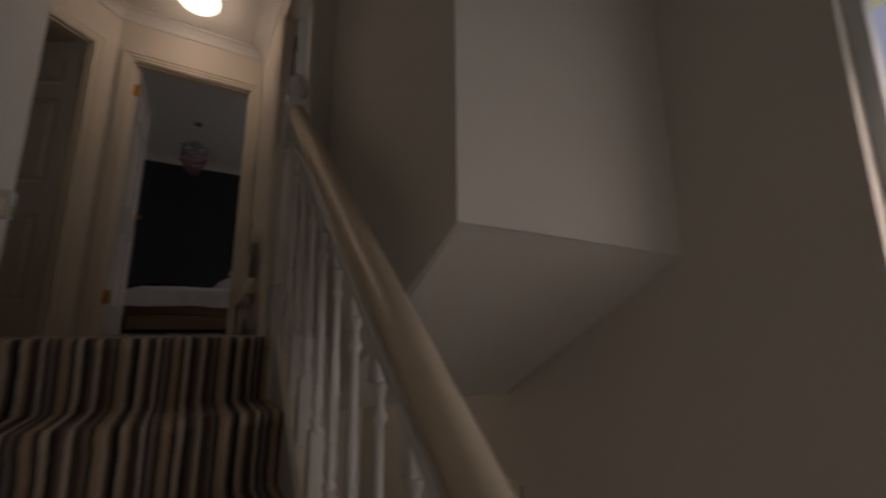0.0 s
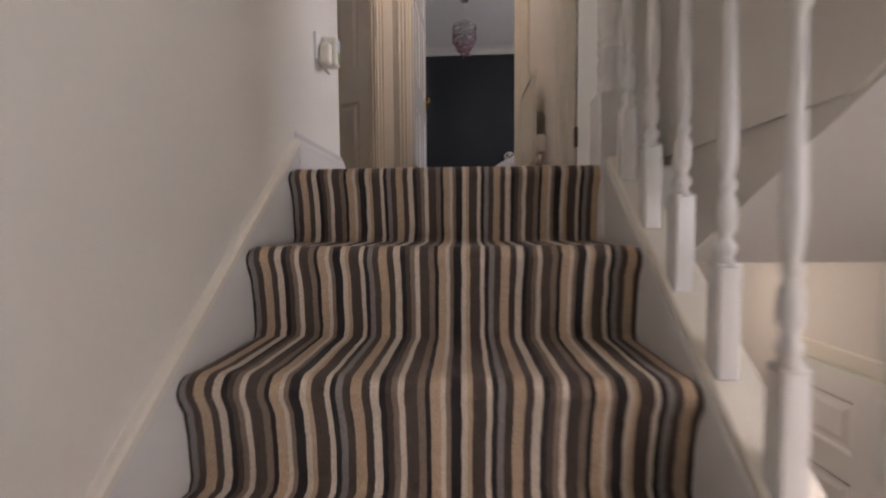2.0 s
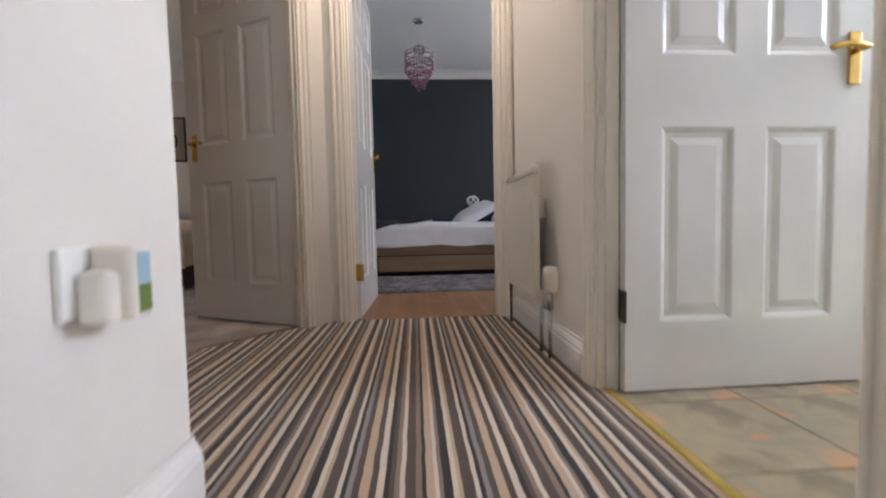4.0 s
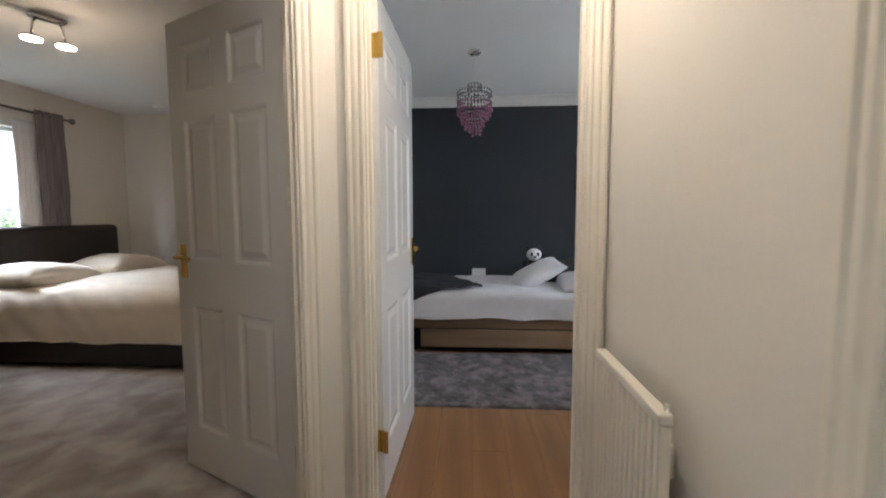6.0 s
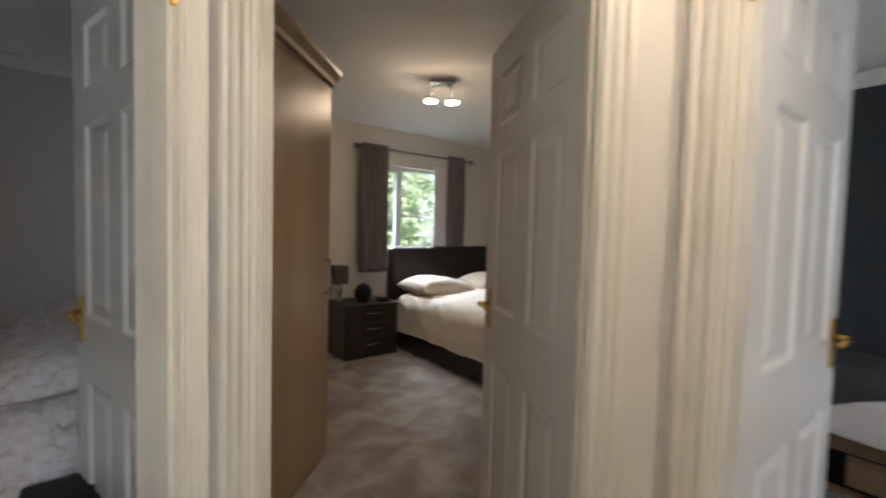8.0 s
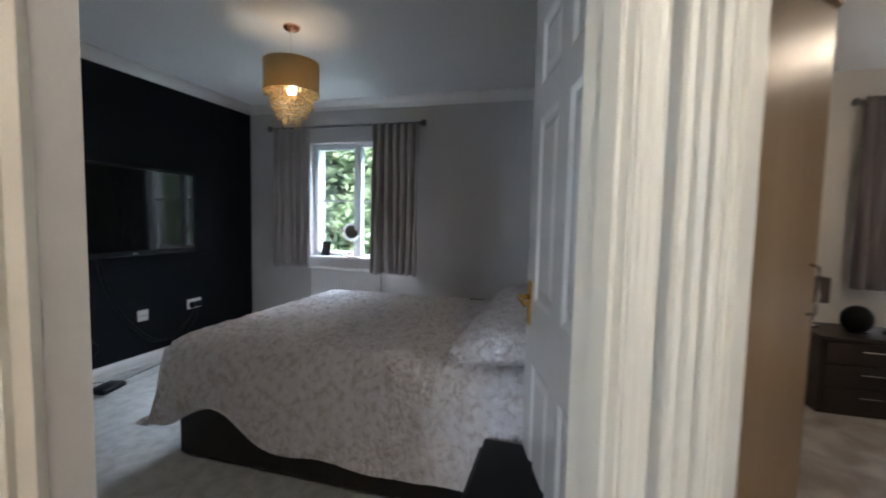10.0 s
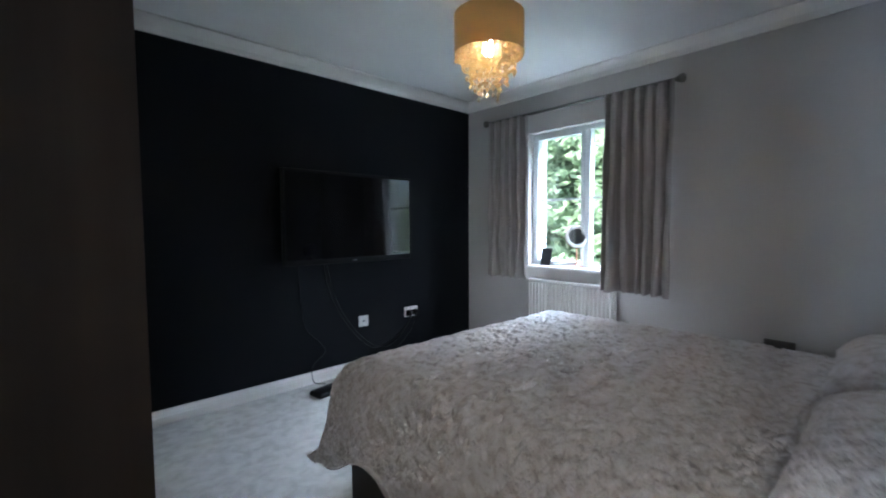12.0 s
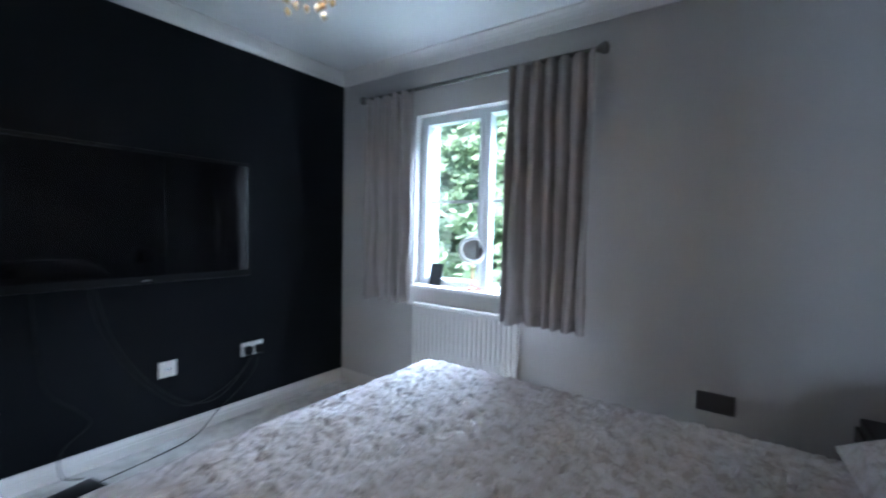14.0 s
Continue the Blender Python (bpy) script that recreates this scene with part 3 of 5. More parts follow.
def skirting(name, path, z=0.0, h=0.118):
    ring = [(0.001, 0.0), (0.019, 0.0), (0.019, h - 0.040), (0.016, h - 0.034), (0.016, h - 0.026), (0.011, h - 0.014), (0.007, h - 0.008), (0.006, h), (0.001, h)]
    bm = bmesh.new()
    sweep(bm, [(x, y, z) for x, y in path], ring)
    part(name, bm, M["gloss"], kind="structure")


skirting("baseboard_landing_1", [(-0.4335, 0.02), ARRIS, (-0.469, 0.498)])
skirting("baseboard_landing_2", [(0.53, 1.90), (0.53, 0.965)])
skirting("baseboard_master", [(-0.67, -2.28), (-4.16, -2.28), (-4.16, 1.20), (-1.32, 1.20)], h=0.088)
skirting("baseboard_child", [(-0.43, 2.05), (-0.88, 2.78), (-0.88, 4.93), (2.60, 4.93)])
skirting("baseboard_guest", [(-4.16, 1.32), (-4.16, 5.30), (-0.98, 5.30)])


# door linings and architraves
def casing(name, p, q, s0, s1, top=H_DOOR, depth=0.10, both=True, w=0.068):
    """A door lining with moulded architraves in the wall whose face runs p to q with its body on the right."""
    m = frame_m(p, q)
    bm = bmesh.new()
    for a, b in ((s0 - 0.003, s0 + 0.012), (s1 - 0.012, s1 + 0.003)):
        box(bm, a, b, -depth - 0.003, 0.003, 0, top, 0.001, m=m)
    box(bm, s0 + 0.012, s1 - 0.012, -depth - 0.003, 0.003, top - 0.014, top + 0.003, m=m)
    for a, b in ((s0 + 0.012, s0 + 0.024), (s1 - 0.024, s1 - 0.012)):
        box(bm, a, b, -0.055, -0.018, 0, top - 0.014, 0.001, m=m)
    box(bm, s0 + 0.024, s1 - 0.024, -0.055, -0.018, top - 0.026, top - 0.014, m=m)
    prof = [(0.0, 0.0), (0.0, 0.010), (0.006, 0.014), (0.012, 0.014), (0.014, 0.010), (0.020, 0.010), (0.030, 0.016), (0.038, 0.017), (0.040, 0.013), (0.046, 0.013), (0.054, 0.020), (w - 0.003, 0.021), (w, 0.017), (w, 0.0)]
    for yy, sg in ((0.0, 1), (-depth, -1)) if both else ((0.0, 1),):
        a, b = s0 + 0.004, s1 - 0.004
        rows = []
        for cx, cz, sx, sz in ((a, 0, -1, 0), (a, top - 0.006, -1, 1), (b, top - 0.006, 1, 1), (b, 0, 1, 0)):
            rows.append([bm.verts.new(m @ Vector((cx + sx * u, yy + sg * v, cz + sz * u))) for u, v in prof])
        for r, t in zip(rows, rows[1:]):
            for j in range(len(prof) - 1):
                bm.faces.new((r[j], r[j + 1], t[j + 1], t[j]))
    bmesh.ops.recalc_face_normals(bm, faces=bm.faces[:])
    part(name, bm, M["trim"], kind="structure")


casing("door_frame_master", APEX, ARRIS, 0.078, 0.87)
casing("door_frame_guest", (-0.46, 1.92), APEX, 0.149, 0.968)
casing("door_frame_child", (0.53, 1.92), (-0.46, 1.92), 0.078, 0.888)
casing("door_frame_bath", (0.53, 0.10), (0.53, 1.92), 0.03, 0.79)
# ---- doors ----
def six_panel_leaf(bm, w, h, t=0.035):
    """Leaf with x from 0 (hinge) to w, its thickness from y = 0 to -t, with raised panels on both faces."""
    st, mid = 0.105, 0.095
    pw = (w - 2 * st - mid) / 2
    xs = [0, st, st + pw, st + pw + mid, w - st, w]
    zs = [0, 0.20, 0.20 + 0.56, 0.20 + 0.56 + 0.20, 0.96 + 0.60, 1.56 + 0.10, 1.66 + 0.20, h]
    for sgn, y in ((1, 0.0), (-1, -t)):
        for i in range(5):
            for j in range(7):
                x0, x1, z0, z1 = xs[i], xs[i + 1], zs[j], zs[j + 1]
                if i in (1, 3) and j in (1, 3, 5):
                    loops = []
                    for ins, dy in ((0, 0), (0.006, -0.002), (0.016, -0.009), (0.030, -0.009), (0.052, -0.003)):
                        yy = y + sgn * dy
                        loops.append([bm.verts.new(v) for v in ((x0 + ins, yy, z0 + ins), (x1 - ins, yy, z0 + ins), (x1 - ins, yy, z1 - ins), (x0 + ins, yy, z1 - ins))])
                    for a, b in zip(loops, loops[1:]):
                        for k in range(4):
                            bm.faces.new((a[k], a[(k + 1) % 4], b[(k + 1) % 4], b[k]))
                    bm.faces.new(loops[-1])
                else:
                    bm.faces.new([bm.verts.new(v) for v in ((x0, y, z0), (x1, y, z0), (x1, y, z1), (x0, y, z1))])
    for a, b in (((0, 0), (0, h)), ((0, h), (w, h)), ((w, h), (w, 0)), ((w, 0), (0, 0))):
        bm.faces.new([bm.verts.new(v) for v in ((a[0], 0, a[1]), (b[0], 0, b[1]), (b[0], -t, b[1]), (a[0], -t, a[1]))])
    bmesh.ops.remove_doubles(bm, verts=bm.verts[:], dist=1e-5)
    bmesh.ops.recalc_face_normals(bm, faces=bm.faces[:])


def lever(parent, x, z, y, sgn, toward, mat):
    bm = bmesh.new()
    box(bm, x - 0.019, x + 0.019, min(y, y + sgn * 0.008), max(y, y + sgn * 0.008), z - 0.075, z + 0.075, 0.003)
    part("handle_plate", bm, mat, parent, "brass handle plate")
    bm = bmesh.new()
    tube(bm, [(x, y + sgn * 0.004, z + 0.02), (x, y + sgn * 0.042, z + 0.02)], 0.009, 10)
    tube(bm, [(x, y + sgn * 0.042, z + 0.02), (x + toward * 0.02, y + sgn * 0.046, z + 0.021), (x + toward * 0.06, y + sgn * 0.046, z + 0.024), (x + toward * 0.10, y + sgn * 0.044, z + 0.018), (x + toward * 0.108, y + sgn * 0.04, z + 0.012)], 0.0085, 10)
    part("handle_lever", bm, mat, parent, "brass lever handle", smooth=True)


def door(name, hinge, angle, w, h, label, mat, hinge_mat, hinge_y=0.0, mirror=False):
    """hinge: place of the hinge edge; angle: heading of the leaf from it."""
    d = thing(name, (hinge[0], hinge[1], 0.006), label, "door", rz=angle)
    d["kind"] = "structure"
    d["category"] = "door"
    bm = bmesh.new()
    six_panel_leaf(bm, w, h)
    leaf = part("leaf", bm, mat, d)
    if mirror:
        leaf.location.y = 0.035
    y0, y1 = (0.035, 0.0) if mirror else (0.0, -0.035)
    lever(d, w - 0.06, 0.952, y0, 1, -1, M["brass"])
    lever(d, w - 0.06, 0.952, y1, -1, -1, M["brass"])
    for z in (0.205, 1.735):
        bm = bmesh.new()
        box(bm, -0.003, 0.0005, y1 + 0.002, y0 - 0.001, z, z + 0.09)
        tube(bm, [(-0.004, hinge_y, z), (-0.004, hinge_y, z + 0.09)], 0.006, 8)
        box(bm, -0.015, -0.006, hinge_y - 0.018, hinge_y + 0.002, z, z + 0.09, 0.001)
        part("hinge", bm, hinge_mat, d)
    return d


door("door_guest", (-0.612, 1.836), 153.5, 0.75, 1.975, "open cream six-panel door with a brass lever handle, to the guest bedroom", M["gloss"], M["bronze"], 0.004)
door("door_child", (-0.345, 1.965), 88.5, 0.765, 1.975, "open white six-panel door with brass hinges, to the bedroom with a charcoal wall", M["gloss"], M["brass"], -0.037)
door("door_master", (-1.139, 1.061), 196.3, 0.73, 1.975, "open white six-panel door to the main bedroom", M["gloss"], M["brass"], 0.004, mirror=False)
door("door_bath", (0.590, 0.872), 0.5, 0.742, 1.975, "open white six-panel door to the bathroom, over a tiled floor", M["gloss"], M["bronze"], -0.037)

# closed door of the ground-floor hall
d = thing("hall_door", (1.47, 0.66, GF + 0.005), "closed cream six-panel door in the hall below the stairs", "door", rz=-90)
d["kind"] = "structure"
bm = bmesh.new()
six_panel_leaf(bm, 0.73, 1.96)
part("leaf", bm, M["gloss"], d)
lever(d, 0.69, 1.0, -0.035, -1, -1, M["brass_aged"])
m = frame_m((1.45, 0.68), (1.45, -0.08))
bm = bmesh.new()
for a, b, z0, z1 in ((-0.07, 0.0, 0, 2.04), (0.76, 0.83, 0, 2.04), (0.0, 0.76, 1.975, 2.04)):
    box(bm, a, b, -0.02, -0.001, GF + z0, GF + z1, 0.006, m=m)
part("architrave_hall", bm, M["trim"], kind="structure")


# ---- stairs ----
RISE, GOING, NST, Y0, YB = 0.2046, 0.235, 13, -0.035, -3.07
bm = bmesh.new()
prof = []
for k in range(NST):
    y, z = Y0 - GOING * k, -RISE * k
    r = 0.026
    prof.append((y + 0.045, z - 0.002 * (k > 0)))
    for i in range(7):
        a = math.pi / 2 + i / 6 * math.pi / 2 * 1.25
        prof.append((y + r * math.cos(a), z - r + r * math.sin(a)))
    prof.append((y - 0.010, z - 0.065))
    prof.append((y - 0.002, z - 0.110))
    prof.append((y + 0.004, z - RISE + 0.020))
    prof.append((y - 0.004, z - RISE + 0.002))
prof[0] = (0.05, -0.0005)
X = [-0.418 + 0.848 * i / 60 for i in range(61)]
rows = []
rnd = random.Random(3)
for y, z in prof:
    rows.append([bm.verts.new((min(x, 0.4165) if y > -0.12 else x, y + 0.0015 * noise.noise((x * 20, y * 9, z * 9)), z + 0.0012 * noise.noise((x * 30, y * 20, 4)) - (0.006 if x < -0.415 or x > 0.427 else 0))) for x in X])
for a, b in zip(rows, rows[1:]):
    for i in range(60):
        bm.faces.new((a[i], a[i + 1], b[i + 1], b[i]))
bmesh.ops.recalc_face_normals(bm, faces=bm.faces[:])
stairs = thing("staircase", (0, 0, 0), "straight staircase with striped brown and cream carpet and white strings", "stairs")
part("stair_carpet", bm, M["carpet"], stairs, "carpet runner in brown, cream and grey stripes", smooth=True)
for side, x0, x1 in (("wall", -0.449, -0.420), ("open", 0.432, 0.455)):
    bm = bmesh.new()
    sl = RISE / GOING
    top = 0.075 if side == "wall" else 0.055
    poly = ([(0.10, top - 0.05), (0.02, top)] if side == "wall" else [(-0.044, top - 0.064 * sl)]) + [(YB, top + (YB - 0.02) * sl), (YB, GF + 0.0), (YB + 0.35, GF + 0.0), (0.10 if side == "wall" else -0.044, -0.26)]
    lo = [bm.verts.new((x0, y, z)) for y, z in poly]
    hi = [bm.verts.new((x1, y, z)) for y, z in poly]
    bm.faces.new(lo)
    bm.faces.new(hi[::-1])
    for i in range(len(poly)):
        bm.faces.new((lo[i], hi[i], hi[(i + 1) % len(poly)], lo[(i + 1) % len(poly)]))
    bmesh.ops.recalc_face_normals(bm, faces=bm.faces[:])
    part("string", bm, M["gloss"], stairs)
    bm = bmesh.new()
    a, b = (x0 - 0.0, x1 + 0.004) if side == "wall" else (x0 + 0.004, 0.515)
    for y0, y1 in (((0.02 if side == "wall" else -0.044), YB),):
        vs = []
        for y, z in ((y0, top + (y0 - 0.02) * sl), (y1, top + (y1 - 0.02) * sl)):
            vs.append([bm.verts.new(v) for v in ((a, y, z + 0.001), (b, y, z + 0.001), (b, y, z + 0.018), (b - 0.006, y, z + 0.023), (a + 0.006 * (side == "open"), y, z + 0.023), (a, y, z + 0.018))])
        for j in range(6):
            bm.faces.new((vs[0][j], vs[0][(j + 1) % 6], vs[1][(j + 1) % 6], vs[1][j]))
        bm.faces.new(vs[0])
        bm.faces.new(vs[1][::-1])
    bmesh.ops.recalc_face_normals(bm, faces=bm.faces[:])
    part("string_capping", bm, M["trim"], stairs)
bm = bmesh.new()
vs = []
for x in (0.4555, 0.506):
    vs.append([bm.verts.new((x, y, z)) for y, z in ((0.02, 0.055), (YB, 0.055 + (YB - 0.02) * RISE / GOING), (YB, GF), (YB + 0.32, GF), (0.02, -0.25))])
bm.faces.new(vs[0])
bm.faces.new(vs[1][::-1])
for i in range(5):
    bm.faces.new((vs[0][i], vs[1][i], vs[1][(i + 1) % 5], vs[0][(i + 1) % 5]))
bmesh.ops.recalc_face_normals(bm, faces=bm.faces[:])
part("outer_string", bm, M["gloss"], stairs)
part("landing_fascia", bm_box(0.42, 0.632, -0.03, 0.10, -0.27, -0.003), M["gloss"], kind="structure")

SL = RISE / GOING


def rail_z(y):
    return 0.890 + y * SL


def spindle(parent, y):
    """A turned stair spindle that stands on the sloping string."""
    z0 = 0.078 + y * SL
    z1 = rail_z(y) - 0.044
    h = z1 - z0
    prof = [(0.014, 0.215), (0.020, 0.222), (0.0205, 0.232), (0.013, 0.240), (0.012, 0.246), (0.019, 0.256), (0.0205, 0.275), (0.0195, 0.296), (0.012, 0.312), (0.017, 0.320), (0.017, 0.328), (0.012, 0.336), (0.0165, 0.36), (0.0185, 0.40), (0.0165, 0.46), (0.0125, 0.52), (0.0105, h - 0.205), (0.0100, h - 0.190), (0.018, h - 0.181), (0.018, h - 0.173), (0.011, h - 0.165), (0.010, h - 0.145), (0.017, h - 0.128), (0.0205, h - 0.115)]
    bm = bmesh.new()
    q = 0.0175
    box(bm, -q, q, -q, q, -0.03, 0.150, 0.003, seg=1)
    lathe(bm, [(0.021, 0.144)] + [(r * 0.76, z - 0.055 if z < 0.53 else z) for r, z in prof], 12)
    vs = box(bm, -q, q, -q, q, h - 0.118, h + 0.014, 0.003, seg=1)
    for f in bm.faces:
        f.smooth = len(f.verts) == 4 and f.calc_area() < 0.0006
    part("spindle", bm, M["gloss"], parent).location = (0.462, y, z0)


bal = thing("balustrade", (0, 0, 0), "white stair balustrade with turned spindles and a pale wooden handrail", "balustrade")
for k in range(22):
    y = -0.118 - 0.1335 * k
    spindle(bal, y)
# newel at the head of the stairs
bm = bmesh.new()
box(bm, -0.045, 0.045, -0.045, 0.045, -0.27, 0.19, 0.004)
prof = [(0.045, 0.185), (0.040, 0.197), (0.033, 0.204), (0.036, 0.212), (0.037, 0.222), (0.032, 0.231), (0.036, 0.247), (0.037, 0.272), (0.034, 0.291), (0.031, 0.299), (0.037, 0.306), (0.038, 0.314), (0.033, 0.322), (0.037, 0.331), (0.037, 0.340), (0.032, 0.349), (0.036, 0.37), (0.037, 0.43), (0.035, 0.53), (0.030, 0.63), (0.025, 0.70), (0.036, 0.712), (0.036, 0.722), (0.027, 0.732), (0.042, 0.745)]
lathe(bm, prof, 20)
box(bm, -0.045, 0.045, -0.045, 0.045, 0.74, 0.93, 0.004)
lathe(bm, [(0.022, 0.925), (0.034, 0.935), (0.022, 0.945), (0.030, 0.955), (0.040, 0.975), (0.043, 0.995), (0.038, 1.02), (0.024, 1.038), (0.006, 1.045)], 20)
for f in bm.faces:
    f.smooth = len(f.verts) == 4 and f.calc_area() < 0.0012
part("newel_post", bm, M["gloss"], bal).location = (0.462, 0.0, 0)
bm = bmesh.new()
ring = [(-0.032, -0.008), (-0.022, -0.028), (0.022, -0.028), (0.032, -0.008), (0.033, 0.008), (0.027, 0.022), (0.014, 0.031), (-0.014, 0.031), (-0.027, 0.022), (-0.033, 0.008)]
sweep(bm, [(0.460, 0.005, rail_z(0.005)), (0.460, -3.0, rail_z(-3.0))], ring)
part("handrail", bm, M["rail"], bal, "cream painted handrail", smooth=True)
bm = bmesh.new()
sweep(bm, [(0.460, 0.005, rail_z(0.005)), (0.460, -3.0, rail_z(-3.0))], [(-0.030, -0.050), (0.030, -0.050), (0.031, -0.046), (0.031, -0.030), (0.027, -0.0285), (-0.027, -0.0285), (-0.031, -0.030), (-0.031, -0.046)])
part("base_rail", bm, M["gloss"], bal, "white base rail")


# ---- windows ----
def window(name, x, y0, y1, z0, z1, mull, sgn=1, bars=True, sash=True):
    """A frame in a wall across x; the room lies on the side sgn. mull: y of the mullion."""
    w = thing(name, (x, 0, 0), "white double-glazed window with a mullion and thin glazing bars", "window")
    w["kind"] = "structure"
    fr = 0.036
    bm = bmesh.new()
    for a, b, c, d2 in ((y0, y0 + fr, z0, z1), (y1 - fr, y1, z0, z1), (y0 + fr, y1 - fr, z1 - fr, z1), (y0 + fr, y1 - fr, z0, z0 + fr), (mull - 0.025, mull + 0.025, z0 + fr, z1 - fr)):
        box(bm, -0.035, 0.035, a, b, c, d2, 0.004)
    part("window_frame", bm, M["upvc"], w)
    panes = [(y0 + fr, mull - 0.025), (mull + 0.025, y1 - fr)]
    zm = (z0 + z1) / 2
    for i, (a, b) in enumerate(panes):
        bm = bmesh.new()
        s = 0.026
        if i == 0:
            for c, d2, e, f in ((a, a + s, z0 + fr, z1 - fr), (b - s, b, z0 + fr, z1 - fr), (a + s, b - s, z1 - fr - s, z1 - fr), (a + s, b - s, z0 + fr, z0 + fr + s)):
                box(bm, sgn * 0.01 - 0.035, sgn * 0.01 + 0.035, c, d2, e, f, 0.005)
            a, b = a + s, b - s
        box(bm, -0.006, 0.006, a, b, zm - 0.009, zm + 0.009)
        part("sash", bm, M["upvc"], w)
        off = s if i == 0 else 0
        g = part("pane", bm_box(-0.002, 0.002, a, b, z0 + fr + off, z1 - fr - off), M["glass"], w)
        g.visible_shadow = False
    return w


window("window_1", -4.26, -1.55, -0.50, 0.82, 1.98, -1.03)
window("window_2", -4.26, 3.22, 4.24, 0.86, 1.98, 3.58)
window("window_3", 2.74, 2.93, 4.03, 0.9, 2.0, 3.48, -1)
window("window_4", 1.56, -2.45, -1.36, -0.4, 0.88, -1.9, -1)
window("window_5", 2.70, 0.1, 0.9, 1.1, 2.0, 0.5, -1)
for n, x0, x1, y0, y1, z in (("window_sill_1", -4.225, -4.125, -1.545, -0.505, 0.822), ("window_sill_2", -4.225, -4.13, 3.23, 4.23, 0.862)):
    part(n, bm_box(x0, x1, y0, y1, z - 0.012, z + 0.012, 0.004), M["gloss"], kind="structure")

# unseen back door of the hall, glazed to let the added fill lamp in
hd = thing("hall_entrance_door", (0.9, -4.31, GF), "unseen white door with a tall glass pane, added to let light into the hall", "door")
hd["kind"] = "structure"
bm = bmesh.new()
for a, b, c, e in ((-0.39, -0.28, 0, 1.98), (0.28, 0.39, 0, 1.98), (-0.28, 0.28, 0, 0.2), (-0.28, 0.28, 1.86, 1.98)):
    box(bm, a, b, -0.02, 0.02, c, e, 0.003)
part("door_frame", bm, M["upvc"], hd)
part("pane", bm_box(-0.28, 0.28, -0.003, 0.003, 0.2, 1.86), M["glass"], hd).visible_shadow = False


# ---- curtains, rods, radiators ----
def curtain(name, x, y0, y1, z0, z1, folds, amp, mat, label, seed, flare=0.02):
    t = thing(name, (x, (y0 + y1) / 2, z1), label, "curtain", "curtains")
    rnd = random.Random(seed)
    ph = [rnd.uniform(-0.9, 0.9) for _ in range(folds * 2 + 4)]
    am = [rnd.uniform(0.6, 1.3) for _ in range(folds * 2 + 4)]
    bm = bmesh.new()
    nu, nv = folds * 12, 26
    rows = []
    for j in range(nv + 1):
        v = j / nv
        row = []
        for i in range(nu + 1):
            u = i / nu
            k = u * folds
            i0 = int(k)
            a = am[i0] * (1 - (k - i0)) + am[i0 + 1] * (k - i0)
            c = ph[i0] * (1 - (k - i0)) + ph[i0 + 1] * (k - i0)
            wave = 2 * abs(math.cos(math.pi * k + c * (0.2 + v * 0.6))) ** 0.75 - 1
            yy = (u - 0.5) * (y1 - y0) * (1 + flare * v) + 0.012 * v * math.sin(7 * u + 3 * v + seed)
            xx = 0.5 * amp * noise.noise((u * 8, v * 4, seed)) * min(1, 3 * v) + amp * a * (0.7 + 0.3 * v) * wave + 0.01 * v * math.sin(9 * u * 2 + 5 * v)
            row.append(bm.verts.new((xx, yy + 0.008 * math.cos(2 * math.pi * k) * a, -(z1 - z0) * v + 0.006 * math.sin(2 * math.pi * k) * (v > 0.98))))
        rows.append(row)
    for a, b in zip(rows, rows[1:]):
        for i in range(nu):
            bm.faces.new((a[i], a[i + 1], b[i + 1], b[i]))
    ob = part("drape", bm, mat, t, smooth=True)
    ob.modifiers.new("thickness", "SOLIDIFY").thickness = 0.003
    return t


def rod(name, x, y0, y1, z, label, r=0.012):
    t = thing(name, (x, (y0 + y1) / 2, z), label, "curtain rod")
    h = (y1 - y0) / 2
    bm = bmesh.new()
    tube(bm, [(0, -h, 0), (0, h, 0)], r, 12)
    part("pole", bm, M["rod"], t, smooth=True)
    for s in (-1, 1):
        bm = bmesh.new()
        lathe(bm, [(0.010, -0.02), (0.018, -0.016), (0.018, -0.008), (0.024, 0.0), (0.030, 0.014), (0.030, 0.026), (0.020, 0.036), (0.006, 0.040)], 14, m=Matrix.Translation((0, s * h, 0)) @ Matrix.Rotation(-s * math.pi / 2, 4, "X"))
        part("finial", bm, M["rod"], t, smooth=True)
        bm = bmesh.new()
        tube(bm, [(0, s * (h - 0.07), -0.0), (-0.06, s * (h - 0.07), 0.0), (x * 0 - (x + 4.16), s * (h - 0.07), 0.0)], 0.007, 8)
        part("bracket", bm, M["rod"], t, smooth=True)
    return t


rod("curtain_rod", -4.05, -1.93, -0.31, 2.115, "thin dark metal curtain rod above the main window")
curtain("curtain", -4.05, -1.89, -1.47, 0.72, 2.11, 5, 0.055, M["curtain"], "short taupe velvet curtain drawn aside at the window", 1)
curtain("curtain", -4.05, -0.79, -0.33, 0.70, 2.11, 6, 0.062, M["curtain"], "short taupe velvet curtain gathered in deep folds beside a window", 2)
rod("curtain_rod", -4.05, 2.95, 4.50, 2.125, "thin nickel curtain rod above the guest bedroom window")
curtain("curtain", -4.05, 2.97, 3.30, 0.80, 2.16, 5, 0.034, M["curtain_b"], "mauve-grey eyelet curtain hanging above a nightstand", 3)
curtain("curtain", -4.05, 4.12, 4.39, 1.07, 2.16, 4, 0.034, M["curtain_b"], "mauve-grey eyelet curtain behind a dark headboard", 4)
curtain("net_curtain", -4.11, 3.98, 4.20, 1.07, 2.05, 6, 0.010, M["linen"], "sheer white net curtain at the side of the window", 6)


